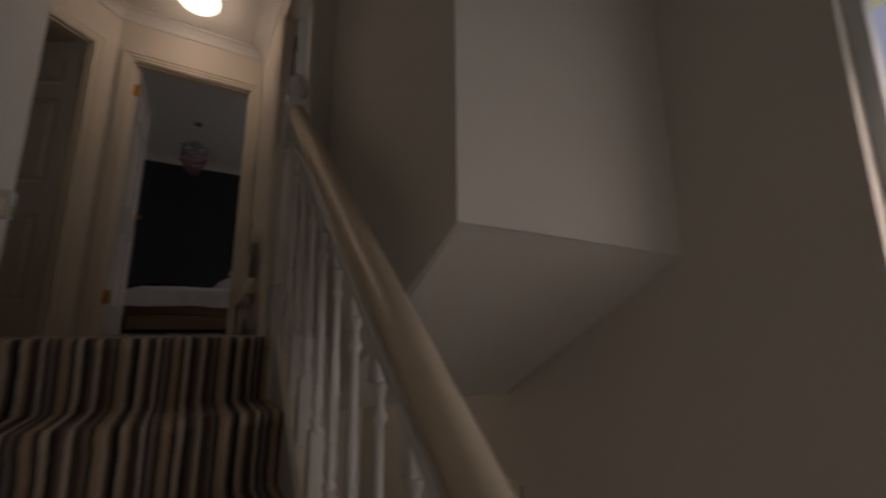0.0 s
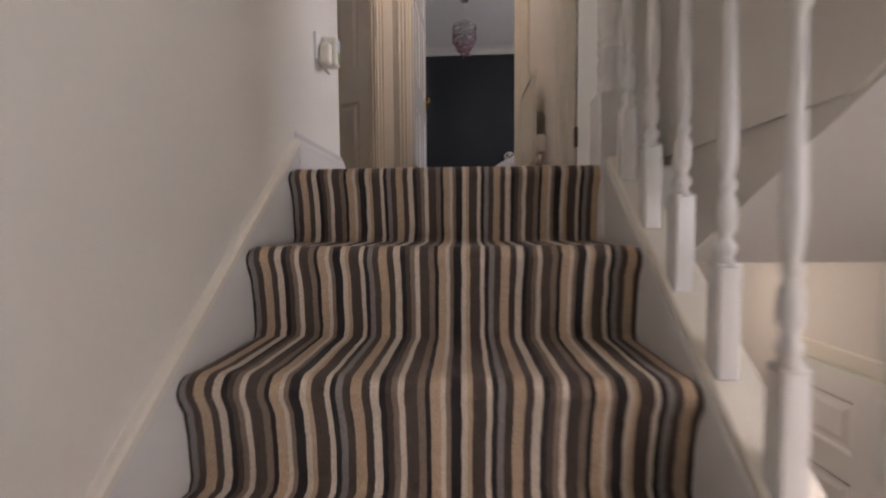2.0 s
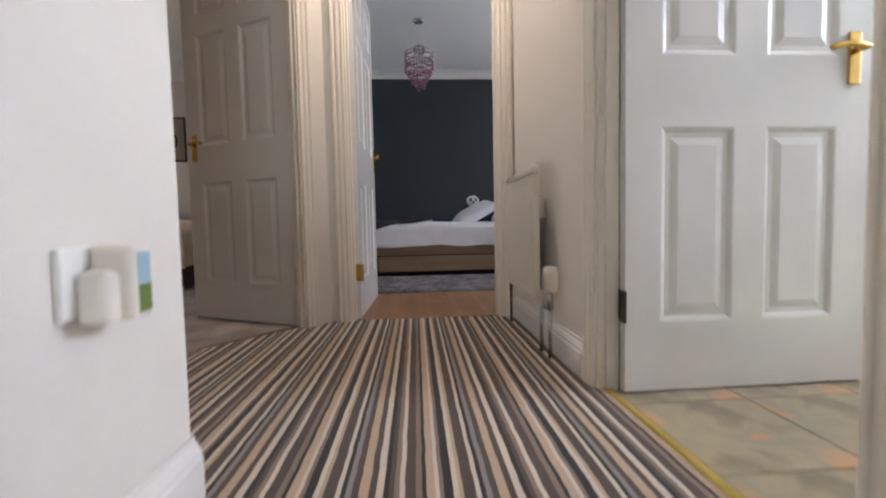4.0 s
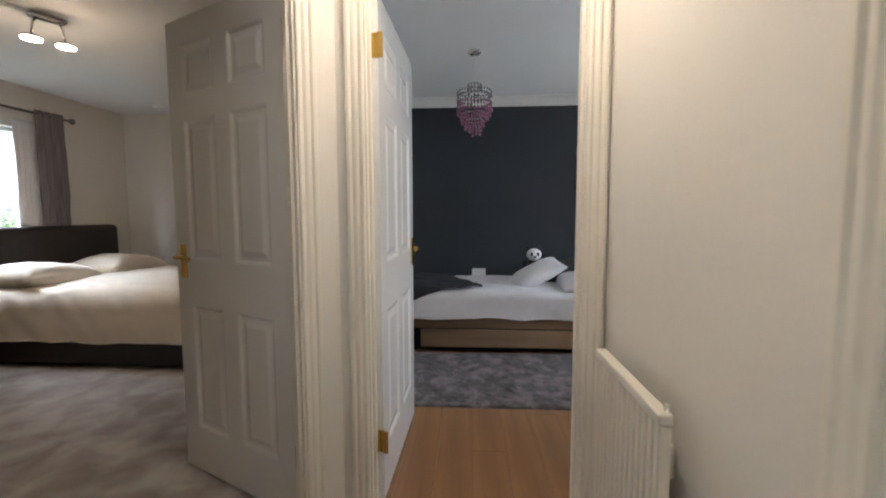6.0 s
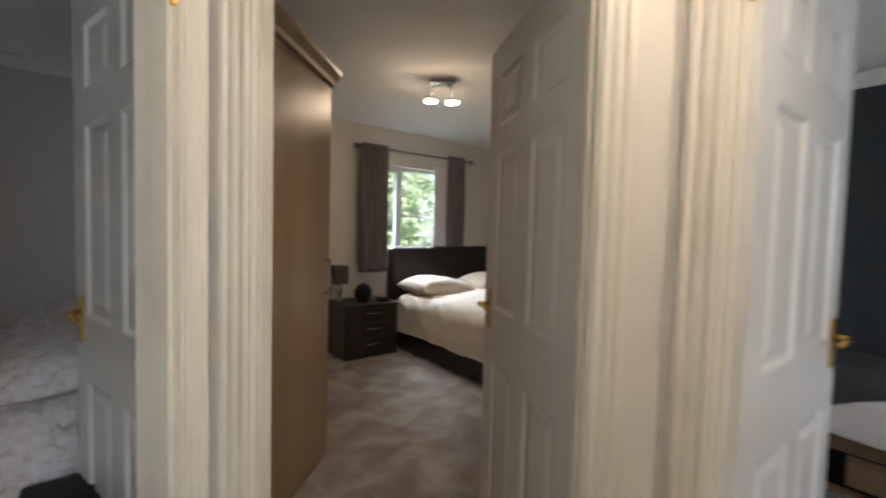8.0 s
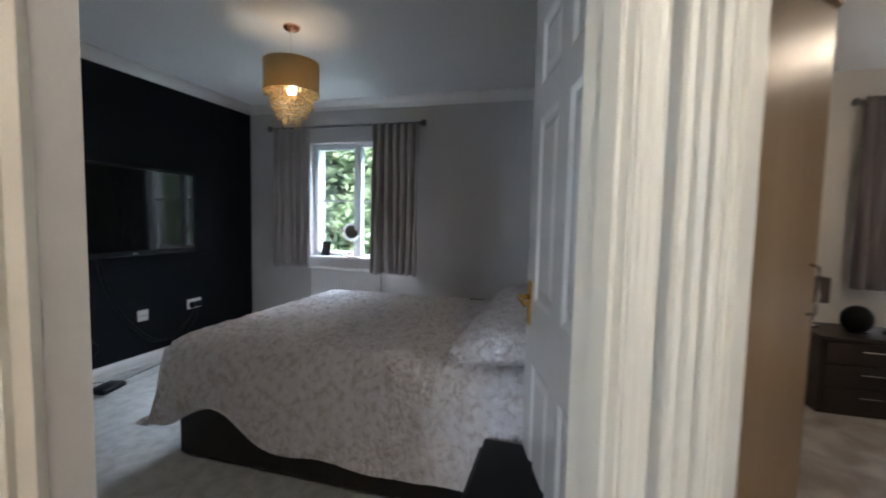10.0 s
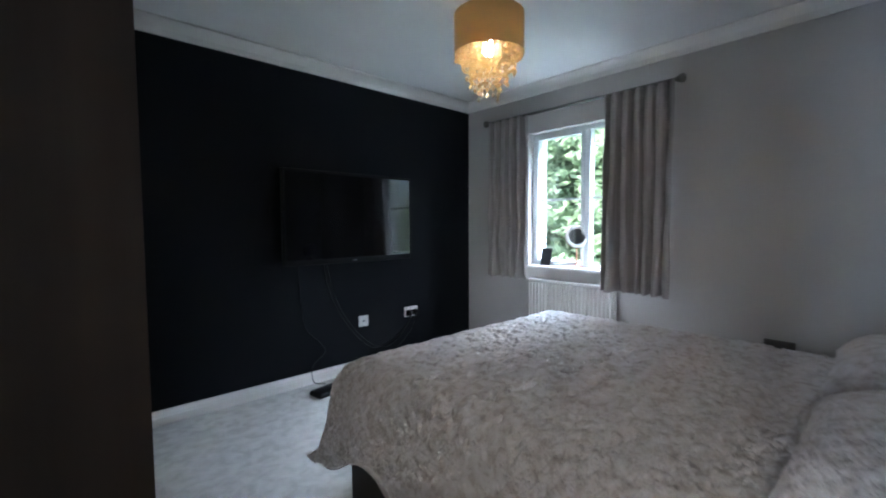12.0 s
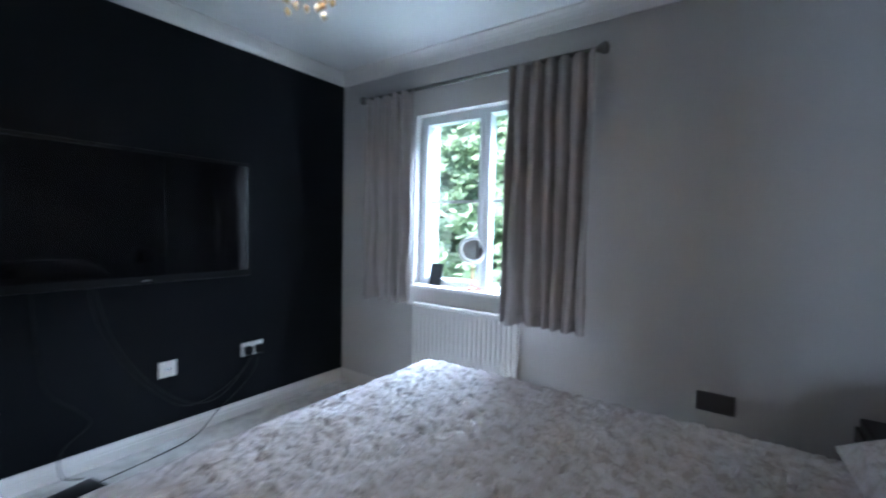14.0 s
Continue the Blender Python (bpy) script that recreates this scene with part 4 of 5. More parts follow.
def radiator(name, p, rz, w, z0, z1, cols, label, mat, deep=0.016):
    """A panel radiator; x along it, its face toward -y."""
    t = thing(name, (p[0], p[1], z0), label, "radiator", rz=rz)
    h = z1 - z0
    bm = bmesh.new()
    pitch = w / cols
    ring = []
    for i in range(cols):
        a = i * pitch
        for f, y in ((0.0, 0.0), (0.30, 0.0), (0.42, -0.014), (0.88, -0.014)):
            ring.append((a + f * pitch, y))
    ring.append((w, 0.0))
    lo = [bm.verts.new((x, y, 0.03)) for x, y in ring]
    hi = [bm.verts.new((x, y, h - 0.03)) for x, y in ring]
    for i in range(len(ring) - 1):
        bm.faces.new((lo[i], lo[i + 1], hi[i + 1], hi[i]))
    part("panel", bm, mat, t)
    bm = bmesh.new()
    box(bm, -0.004, w + 0.004, -0.018, deep, h - 0.028, h, 0.006)
    box(bm, 0, w, -0.012, 0.03, 0, 0.032, 0.004)
    box(bm, -0.004, -0.001, -0.012, deep - 0.004, 0.02, h - 0.03)
    box(bm, w + 0.001, w + 0.004, -0.012, deep - 0.004, 0.02, h - 0.03)
    box(bm, 0.08, 0.11, deep, 0.062, h - 0.2, h - 0.12)
    box(bm, w - 0.11, w - 0.08, deep, 0.062, h - 0.2, h - 0.12)
    tube(bm, [(w - 0.012, 0.008, h - 0.001), (w - 0.012, 0.008, h + 0.016)], 0.007, 8)
    part("casing", bm, mat, t)
    bm = bmesh.new()
    tube(bm, [(-0.0, 0.01, 0.02), (-0.03, 0.01, 0.02), (-0.03, 0.01, -z0 + 0.005)], 0.008, 8)
    part("pipe", bm, M["chrome"], t, smooth=True)
    bm = bmesh.new()
    tube(bm, [(w + 0.03, 0.01, -0.005), (w + 0.03, 0.01, -z0 + 0.005)], 0.008, 8)
    part("pipe", bm, M["chrome"], t, smooth=True)
    return t


rad = radiator("radiator", (0.462, 1.74), -90, 0.455, 0.21, 0.722, 13, "cream panel radiator on the landing wall", M["trim"])
# ---- soft things ----
def pillow_mesh(w, d, h, seed=0, sag=0.0):
    bm = bmesh.new()
    n = 22
    rnd = random.Random(seed)
    ox = rnd.uniform(0, 50)
    top, bot = [], []
    for i in range(n + 1):
        rt, rb = [], []
        for j in range(n + 1):
            u, v = 2 * i / n - 1, 2 * j / n - 1
            e = (1 - abs(u) ** 3.2) ** 0.55 * (1 - abs(v) ** 3.2) ** 0.55
            pinch = 1 - 0.05 * (1 - abs(u * v) ** 2)
            x, y = u * w / 2 * (pinch if abs(v) < 1 else 1), v * d / 2 * pinch
            k = 0.010 * noise.noise((x * 9 + ox, y * 9, 1)) + 0.006 * noise.noise((x * 25 + ox, y * 7, 2))
            rt.append(bm.verts.new((x, y, h * 0.62 * e + k * e + 0.002)))
            rb.append(rt[-1] if i in (0, n) or j in (0, n) else bm.verts.new((x, y, -h * 0.38 * e)))
        top.append(rt)
        bot.append(rb)
    for i in range(n):
        for j in range(n):
            bm.faces.new((top[i][j], top[i + 1][j], top[i + 1][j + 1], top[i][j + 1]))
            q = (bot[i][j], bot[i][j + 1], bot[i + 1][j + 1], bot[i + 1][j])
            if len(set(q)) == 4:
                bm.faces.new(q)
    return bm


def cloth_box(x0, x1, y0, y1, ztop, zlow, r, wr, seed, nx=90, ny=90, drop=(1, 1, 1, 1), hem=0.02, dome=0.02, flare=0.025, lift=None):
    """A cover laid over a bed: flat on top, rounded over the edges, hanging to zlow. drop: which sides hang (x0, x1, y0, y1)."""
    bm = bmesh.new()
    hang = ztop - zlow
    xs = [x0 - hang * drop[0] + (x1 - x0 + hang * (drop[0] + drop[1])) * i / nx for i in range(nx + 1)]
    ys = [y0 - hang * drop[2] + (y1 - y0 + hang * (drop[2] + drop[3])) * j / ny for j in range(ny + 1)]

    def fold(s, a, b):
        """arc length s past the edges a and b -> place, fall"""
        if s < a + r:
            over = a + r - s
            side, edge = -1, a
        elif s > b - r:
            over = s - (b - r)
            side, edge = 1, b
        else:
            return s, 0.0, 0
        q = r * math.pi / 2
        if over < q:
            t = over / r
            return edge - side * r + side * r * math.sin(t), r * (1 - math.cos(t)), side
        return edge, r + over - q, side
    grid = []
    for x in xs:
        row = []
        for y in ys:
            px, fx, sx = fold(x, x0, x1)
            py, fy, sy = fold(y, y0, y1)
            fall = max(fx, fy) if min(fx, fy) < 1e-6 else max(fx, fy) + 0.15 * min(fx, fy)
            z = ztop - min(fall, hang + hem * noise.noise((x * 3 + seed, y * 3, 0)) - (lift(x, y) if lift else 0))
            n1 = noise.noise((x * 7 + seed, y * 7, 0))
            z += dome * math.cos(math.pi * (px - (x0 + x1) / 2) / (x1 - x0 + 0.01)) * math.cos(math.pi * (py - (y0 + y1) / 2) / (y1 - y0 + 0.01)) * (fall < r)
            rip = wr(x, y, fall)
            if fall < r:
                z += rip
            out = 0.3 * rip + 0.018 * noise.noise((x * 5 + seed, y * 5, 3)) * min(1, fall / 0.2) + flare * min(1, fall / 0.42)
            if sx and fx >= fy:
                px += sx * out
            if sy and fy >= fx:
                py += sy * out
            row.append(bm.verts.new((px, py, z)))
        grid.append(row)
    for i in range(nx):
        for j in range(ny):
            bm.faces.new((grid[i][j], grid[i + 1][j], grid[i + 1][j + 1], grid[i][j + 1]))
    return bm


# ---- main bedroom ----
bed = thing("bed", (-2.69, 0.10, 0), "double bed with a dark divan base beside a dark wall", "bed")
part("base", bm_box(-0.74, 0.74, -0.95, 1.05, 0.03, 0.33, 0.012), M["leather"], bed, "dark upholstered bed base")
part("mattress", bm_box(-0.745, 0.745, -0.96, 1.04, 0.332, 0.57, 0.05, seg=4), M["linen"], bed)
part("headboard", bm_box(-0.78, 0.78, 1.05, 1.095, 0.03, 0.80, 0.02), M["leather"], bed)
def crinkle(x, y, f):
    n = noise.noise((x * 14, y * 30, 0)) + 0.3 * noise.noise((x * 30, y * 48, 3))
    m = noise.noise((x * 17 + 40, y * 13, 8))
    crease = max(0.0, 1 - abs(n) / 0.16) * max(0.0, min(1.0, 0.55 + 2.2 * m))
    return 0.006 * n - 0.019 * crease + 0.004 * noise.noise((x * 60, y * 80, 5))


def rucked_hem(x, y):
    return (0.12 * math.exp(-((y + 0.66) / 0.20) ** 2) + 0.015 * math.sin(9 * y)) * (x > 0.6)


throw = thing("bedspread", (-2.69, 0.10, 0), "crinkled pale grey and taupe bedspread over a double bed", "bedspread")
part("cover", cloth_box(-0.77, 0.77, -0.98, 0.99, 0.645, 0.22, 0.10, crinkle, 3, 280, 300, (1, 1, 1, 0), 0.05, 0.015, flare=0.11, lift=rucked_hem), M["quilt"], throw, smooth=True)
for px, s in ((-0.38, 4), (0.38, 5)):
    pl = thing("pillow", (-2.69 + px, 0.86, 0.735), "plump pillow under the crinkled pale bedspread", "pillow", "pillows on the main bed")
    pl.matrix_world = pose(-2.69 + px, 0.79, 0.69, 6, 0, 0)
    part("cover", pillow_mesh(0.70, 0.54, 0.20, s), M["quilt"], pl, smooth=True)
for sx, tall, sy in ((-3.86, 0.13, 0.86), (-1.64, 0.0, 0.90)):
    ns = thing("bedside_cabinet", (sx, sy, 0), "low black bedside cabinet beside the main bed", "bedside cabinet", "bedside cabinets of the main bed")
    part("body", bm_box(-0.19, 0.19, -0.18, 0.19, 0, 0.43 + tall, 0.006), M["black"], ns)
    part("drawer", bm_box(-0.175, 0.175, -0.195, -0.181, 0.04, 0.20, 0.003), M["black"], ns)
    part("drawer", bm_box(-0.175, 0.175, -0.195, -0.181, 0.22, 0.40 + tall, 0.003), M["black"], ns)
lamp = thing("table_lamp", (-3.86, 0.96, 0.562), "small bedside lamp with a dark drum shade", "table lamp")
bm = bmesh.new()
lathe(bm, [(0.06, 0), (0.06, 0.012), (0.015, 0.02), (0.012, 0.10), (0.022, 0.14), (0.012, 0.16), (0.008, 0.22)], 16)
part("stand", bm, M["chrome"], lamp, smooth=True)
bm = bmesh.new()
lathe(bm, [(0.10, 0.19), (0.09, 0.35), (0.087, 0.35), (0.097, 0.19)], 24, cap=False)
part("shade", bm, M["shade"], lamp, smooth=True)

# television and its cables
tv = thing("television", (-2.77, -2.28, 0), "large black flat television mounted on a navy wall", "television")
part("case", bm_box(-0.555, 0.555, 0.075, 0.115, 0.905, 1.585, 0.006), M["black"], tv)
part("screen", bm_box(-0.535, 0.535, 0.1155, 0.1175, 0.945, 1.565), M["screen"], tv, "dark glossy screen")
part("wall_bracket", bm_box(-0.2, 0.2, 0.001, 0.074, 1.05, 1.45, 0.003), M["black"], tv)
part("logo", bm_box(-0.018, 0.018, 0.1156, 0.1172, 0.918, 0.926), M["chrome"], tv)


def cable(name, pts, label, r=0.0028):
    t = thing(name, pts[0], label, "cable")
    o = Vector(pts[0])
    P = [Vector(p) for p in pts]
    out = []
    for i in range(len(P) - 1):
        p0, p1, p2, p3 = P[max(i - 1, 0)], P[i], P[i + 1], P[min(i + 2, len(P) - 1)]
        for k in range(6):
            s = k / 6
            out.append(0.5 * ((2 * p1) + (p2 - p0) * s + (2 * p0 - 5 * p1 + 4 * p2 - p3) * s * s + (3 * p1 - p0 - 3 * p2 + p3) * s ** 3) - o)
    out.append(P[-1] - o)
    bm = bmesh.new()
    tube(bm, out, r, 6)
    part("cord", bm, M["rubber"], t, smooth=True)


YN = -2.272
cable("cable", [(-2.36, YN, 0.92), (-2.37, YN, 0.75), (-2.38, YN, 0.58), (-2.41, YN, 0.42), (-2.52, YN, 0.30), (-2.56, YN, 0.22), (-2.45, YN + 0.02, 0.14), (-2.44, YN + 0.05, 0.03), (-2.50, -2.15, 0.02)], "thin black cable hanging below the television to the floor")
cable("cable", [(-2.56, YN, 0.92), (-2.60, YN, 0.70), (-2.72, YN, 0.45), (-2.88, YN, 0.25), (-3.02, YN, 0.16), (-3.20, YN, 0.20), (-3.35, YN, 0.30), (-3.40, YN, 0.40)], "black cable looping from the television to a wall socket")
cable("cable", [(-2.58, YN + 0.004, 0.92), (-2.66, YN, 0.62), (-2.80, YN, 0.38), (-2.98, YN, 0.20), (-3.15, YN, 0.15), (-3.30, YN, 0.24), (-3.43, YN, 0.40)], "second black cable looping to a wall socket")
cable("cable", [(-3.44, YN, 0.40), (-3.42, YN, 0.28), (-3.30, YN + 0.01, 0.17), (-3.15, -2.22, 0.10), (-3.0, -2.18, 0.012), (-2.75, -2.12, 0.006), (-2.52, -2.06, 0.02)], "black cable running along the carpet by the skirting")


def plate(name, at, rz, w, h, label, dark=0, cat="wall socket"):
    t = thing(name, at, label, cat, rz=rz)
    part("plate", bm_box(-w / 2, w / 2, -0.010, 0.0, -h / 2, h / 2, 0.003), M["plastic"], t)
    return t


s1 = plate("wall_switch", (-2.905, -2.2795, 0.405), 180, 0.088, 0.088, "square white fused wall switch below a television")
part("rocker", bm_box(-0.012, 0.012, -0.013, -0.0102, -0.006, 0.006, 0.001), M["chrome"], s1)
s2 = plate("wall_socket", (-3.40, -2.2795, 0.415), 180, 0.147, 0.088, "white double wall socket with two black plugs")
for sx in (-0.036, 0.036):
    part("plug", bm_box(sx - 0.024, sx + 0.024, -0.045, -0.0105, -0.033, 0.020, 0.006), M["black"], s2, "black plug")
s3 = plate("wall_socket", (-4.1595, 0.23, 0.46), 90, 0.147, 0.088, "brushed steel double wall socket behind the bed")
s3.children[0].data.materials[0] = M["rod"]
rt = thing("router", (-2.44, -2.03, 0), "small black set-top box lying on pale carpet", "router")
bm = bmesh.new()
box(bm, -0.10, 0.10, -0.065, 0.065, 0.0, 0.038, 0.016, seg=3)
part("case", bm, M["black"], rt, smooth=True)
rt.matrix_world = pose(-2.44, -2.03, 0, 0, 0, 12)

radiator("radiator", (-4.09, -1.48), -90 + 180, 0.76, 0.14, 0.725, 23, "white panel radiator under the main bedroom window", M["gloss"]).matrix_world = pose(-4.09, -1.48, 0.14, 0, 0, 90)

# dressing mirror and clock on the sill
mr = thing("dressing_mirror", (-4.20, -1.10, 0.834), "round rose-gold dressing mirror on a stand on the window sill", "mirror")
bm = bmesh.new()
lathe(bm, [(0.0, 0), (0.062, 0.0), (0.062, 0.006), (0.045, 0.014), (0.008, 0.02), (0.006, 0.15), (0.006, 0.17)][1:], 24)
part("stand", bm, M["gold"], mr, smooth=True)
tilt = Matrix.Translation((0, 0, 0.255)) @ Matrix.Rotation(radians(35), 4, "Z") @ Matrix.Rotation(radians(82), 4, "Y")
bm = bmesh.new()
lathe(bm, [(0.060, -0.018), (0.088, -0.016), (0.092, 0.0), (0.090, 0.014), (0.066, 0.018), (0.064, 0.010)], 32, m=tilt, cap=False)
part("rim", bm, M["plastic"], mr, "pale rose rim", smooth=True)
bm = bmesh.new()
lathe(bm, [(0.089, -0.024), (0.092, -0.020), (0.092, -0.0175), (0.060, -0.017)], 32, m=tilt)
part("back", bm, M["gold"], mr, smooth=True)
bm = bmesh.new()
lathe(bm, [(0.065, 0.006), (0.065, 0.012)], 32, m=tilt)
part("glass", bm, M["mirror"], mr, "round mirror glass")
pf = thing("picture_stand", (-4.20, -1.40, 0.834), "small dark photo stand on the window sill", "picture frame")
bm = bmesh.new()
box(bm, -0.004, 0.004, -0.05, 0.05, 0, 0.15, 0.002, m=Matrix.Rotation(radians(-14), 4, "Y"))
part("frame", bm, M["black"], pf)
bm = bmesh.new()
box(bm, -0.003, 0.003, -0.02, 0.02, 0, 0.12, m=Matrix.Translation((-0.055, 0, 0)) @ Matrix.Rotation(radians(14), 4, "Y"))
part("prop", bm, M["black"], pf)

# wardrobe with sliding mirror doors
wd = thing("wardrobe", (-0.96, -1.45, 0), "tall dark walnut wardrobe with mirrored sliding doors", "wardrobe")
XW = 0.30
part("side_panel", bm_box(-XW, XW, 0.665, 0.69, 0.0, 2.2, 0.002), M["walnut"], wd)
part("side_panel", bm_box(-XW, XW, -0.69, -0.665, 0.0, 2.2, 0.002), M["walnut"], wd)
part("top_panel", bm_box(-XW, XW, -0.664, 0.664, 2.17, 2.2, 0.002), M["walnut"], wd)
part("plinth", bm_box(-XW + 0.01, XW, -0.664, 0.664, 0.0, 0.07, 0.002), M["walnut"], wd)
part("back_panel", bm_box(XW - 0.012, XW - 0.002, -0.664, 0.664, 0.07, 2.17), M["walnut"], wd)
for y0, y1, xo in ((-0.66, 0.02, -0.055), (-0.02, 0.66, -0.018)):
    dr = new("sliding_door")
    dr.parent = wd
    dr.location = (-XW + 0.06 + xo, 0, 0)
    bm = bmesh.new()
    for a, b in ((y0, y0 + 0.035), (y1 - 0.035, y1)):
        box(bm, -0.014, 0.014, a, b, 0.075, 2.165, 0.003)
    box(bm, -0.014, 0.014, y0 + 0.035, y1 - 0.035, 0.075, 0.11, 0.002)
    box(bm, -0.014, 0.014, y0 + 0.035, y1 - 0.035, 2.13, 2.165, 0.002)
    part("door_frame", bm, M["walnut"], dr)
    part("door_mirror", bm_box(-0.004, 0.004, y0 + 0.035, y1 - 0.035, 0.11, 2.13), M["mirror"], dr)


def chandelier(name, at, label, bead, hang, rtop, tiers, drum, lit, gap=0.019):
    """Tiered bead pendant: tiers of (radius, top, bottom)."""
    t = thing(name, at, label, "ceiling light")
    bm = bmesh.new()
    lathe(bm, [(0.05, 0.0), (0.05, -0.012), (0.035, -0.024), (0.008, -0.03)][::-1], 20)
    part("ceiling_cup", bm, M["chrome"] if not lit else M["gold"], t, smooth=True)
    bm = bmesh.new()
    tube(bm, [(0, 0, -0.028), (0, 0, hang + 0.02)], 0.0035, 6)
    part("flex", bm, M["plastic"], t, smooth=True)
    bm = bmesh.new()
    for r, z0, z1 in tiers:
        tube(bm, [(r * math.cos(a * math.pi / 12), r * math.sin(a * math.pi / 12), z0) for a in range(25)], 0.0028, 6)
        for k in range(3):
            a = k * 2 * math.pi / 3
            tube(bm, [(0, 0, z0 + 0.01), (r * math.cos(a), r * math.sin(a), z0)], 0.002, 4)
    part("wire_frame", bm, M["chrome"] if not lit else M["gold"], t, smooth=True)
    if drum:
        bm = bmesh.new()
        lathe(bm, [(rtop, drum[1]), (rtop, drum[0])], 40, cap=False)
        lathe(bm, [(rtop - 0.003, drum[1]), (rtop - 0.003, drum[0])], 40, cap=False)
        part("drum", bm, drum[2], t, "sheer gold drum shade", smooth=True)
    for r, z0, z1 in tiers:
        bm = bmesh.new()
        cnt = max(8, int(2 * math.pi * r / gap))
        step = gap + 0.002
        rnd = random.Random(int(r * 1000))
        for i in range(cnt):
            a = 2 * math.pi * i / cnt
            nb = int((z0 - z1) / step) + rnd.choice((0, 0, 1))
            for k in range(nb):
                z = z0 - 0.010 - k * step
                s = 0.0085 if k < nb - 1 else 0.012
                c = Vector((r * math.cos(a), r * math.sin(a), z))
                vs = [bm.verts.new(c + Vector(o) * s) for o in ((1, 0, 0), (0, 1, 0), (-1, 0, 0), (0, -1, 0), (0, 0, 1.25), (0, 0, -1.25))]
                for x, y in ((0, 1), (1, 2), (2, 3), (3, 0)):
                    bm.faces.new((vs[x], vs[y], vs[4]))
                    bm.faces.new((vs[y], vs[x], vs[5]))
        part("bead_tier", bm, bead(r) if callable(bead) else bead, t)
    return t


sheer = bpy.data.materials.new("sheer_gold")
sheer.use_nodes = True
nt = sheer.node_tree
bs = nt.nodes["Principled BSDF"]
bs.inputs["Base Color"].default_value = (0.26, 0.235, 0.19, 1)
bs.inputs["Roughness"].default_value = 0.5
tr = nt.nodes.new("ShaderNodeBsdfTranslucent")
tr.inputs[0].default_value = (0.55, 0.44, 0.27, 1)
mixn = nt.nodes.new("ShaderNodeMixShader")
mixn.inputs[0].default_value = 0.6
nt.links.new(bs.outputs[0], mixn.inputs[1])
nt.links.new(tr.outputs[0], mixn.inputs[2])
nt.links.new(mixn.outputs[0], nt.nodes["Material Output"].inputs[0])
chandelier("pendant_light", (-2.61, -0.66, CEIL), "lit gold drum pendant with hanging amber glass beads", M["bead_gold"], -0.215, 0.163, [(0.156, -0.36, -0.43), (0.122, -0.27, -0.49), (0.088, -0.27, -0.55), (0.050, -0.27, -0.60)], (-0.215, -0.395, sheer), True, 0.027)
bl = thing("light_bulb", (-2.61, -0.66, CEIL - 0.375), "glowing warm bulb inside a beaded pendant", "light bulb")
bm = bmesh.new()
lathe(bm, [(0.004, -0.03), (0.018, -0.024), (0.027, -0.004), (0.024, 0.016), (0.014, 0.034), (0.012, 0.05)], 16)
ob = part("glass", bm, M["lamp_on"], bl, smooth=True)
ob.visible_shadow = False
chandelier("pendant_light", (0.065, 3.63, CEIL), "unlit beaded pendant in clear and pink glass", lambda r: M["bead_clear"] if r in (0.128, 0.050) else M["bead_pink"], -0.21, 0.15, [(0.128, -0.29, -0.36), (0.1281, -0.37, -0.46), (0.100, -0.46, -0.53), (0.070, -0.51, -0.585), (0.050, -0.24, -0.30), (0.042, -0.55, -0.625)], None, False, 0.025)

# ---- child's room ----
bedc = thing("single_bed", (0.20, 4.34, 0), "single bed with a pale oak frame and drawer", "bed")
part("frame", bm_box(-1.06, 1.02, -0.53, 0.53, 0.215, 0.325, 0.004), M["oak"], bedc)
part("end_panel", bm_box(-1.08, -1.06, -0.53, 0.53, 0.0, 0.42, 0.003), M["oak"], bedc)
part("end_panel", bm_box(1.02, 1.05, -0.53, 0.53, 0.0, 0.62, 0.003), M["oak"], bedc)
part("drawer", bm_box(-0.578, 0.77, -0.535, -0.515, 0.055, 0.205, 0.003), M["oak"], bedc)
part("drawer", bm_box(0.785, 1.0, -0.535, -0.515, 0.055, 0.205, 0.003), M["oak"], bedc)
part("plinth", bm_box(-1.05, 1.01, -0.44, 0.50, 0.0, 0.213, 0.002), M["black"], bedc)
part("mattress", bm_box(-1.04, 1.0, -0.50, 0.50, 0.327, 0.475, 0.03, seg=3), M["linen"], bedc)
def soft(x, y, f):
    return 0.010 * noise.noise((x * 3 + y * 6, y * 3, 7)) + 0.006 * noise.noise((x * 10, y * 4, 1)) + (0.012 * noise.noise((x * 14 + f * 8, 3, 5)) if f > 0.02 else 0)
dv = thing("duvet", (0.20, 4.34, 0), "rumpled white duvet on a single bed", "duvet")
part("cover", cloth_box(-1.03, 1.01, -0.545, 0.52, 0.515, 0.305, 0.05, soft, 11, 140, 90, (0, 0, 1, 0), 0.04, 0.03), M["linen"], dv, smooth=True)
th = thing("throw", (-0.16, 4.33, 0.55), "charcoal throw folded over the foot of a single bed", "throw")
bm = bmesh.new()
n = 40
g = []
for i in range(n + 1):
    row = []
    for j in range(n + 1):
        u, v = i / n, j / n
        x = (-0.40 * (1 - u) + 0.02 * u) * (1 - v) + (-0.40 * (1 - u) + 0.30 * u) * v
        y = (0.36 * (1 - u) + 0.20 * u) * (1 - v) + (-0.60 * (1 - u) - 0.42 * u) * v
        z = 0.014 + 0.016 * noise.noise((x * 6, y * 6, 9)) - max(0, -0.50 - y) * 1.6
        row.append(bm.verts.new((x, y, z)))
    g.append(row)
for i in range(n):
    for j in range(n):
        bm.faces.new((g[i][j], g[i][j + 1], g[i + 1][j + 1], g[i + 1][j]))
bmesh.ops.recalc_face_normals(bm, faces=bm.faces[:])
ob = part("cloth", bm, M["grey_fabric"], th, smooth=True)
ob.modifiers.new("thickness", "SOLIDIFY").thickness = 0.014
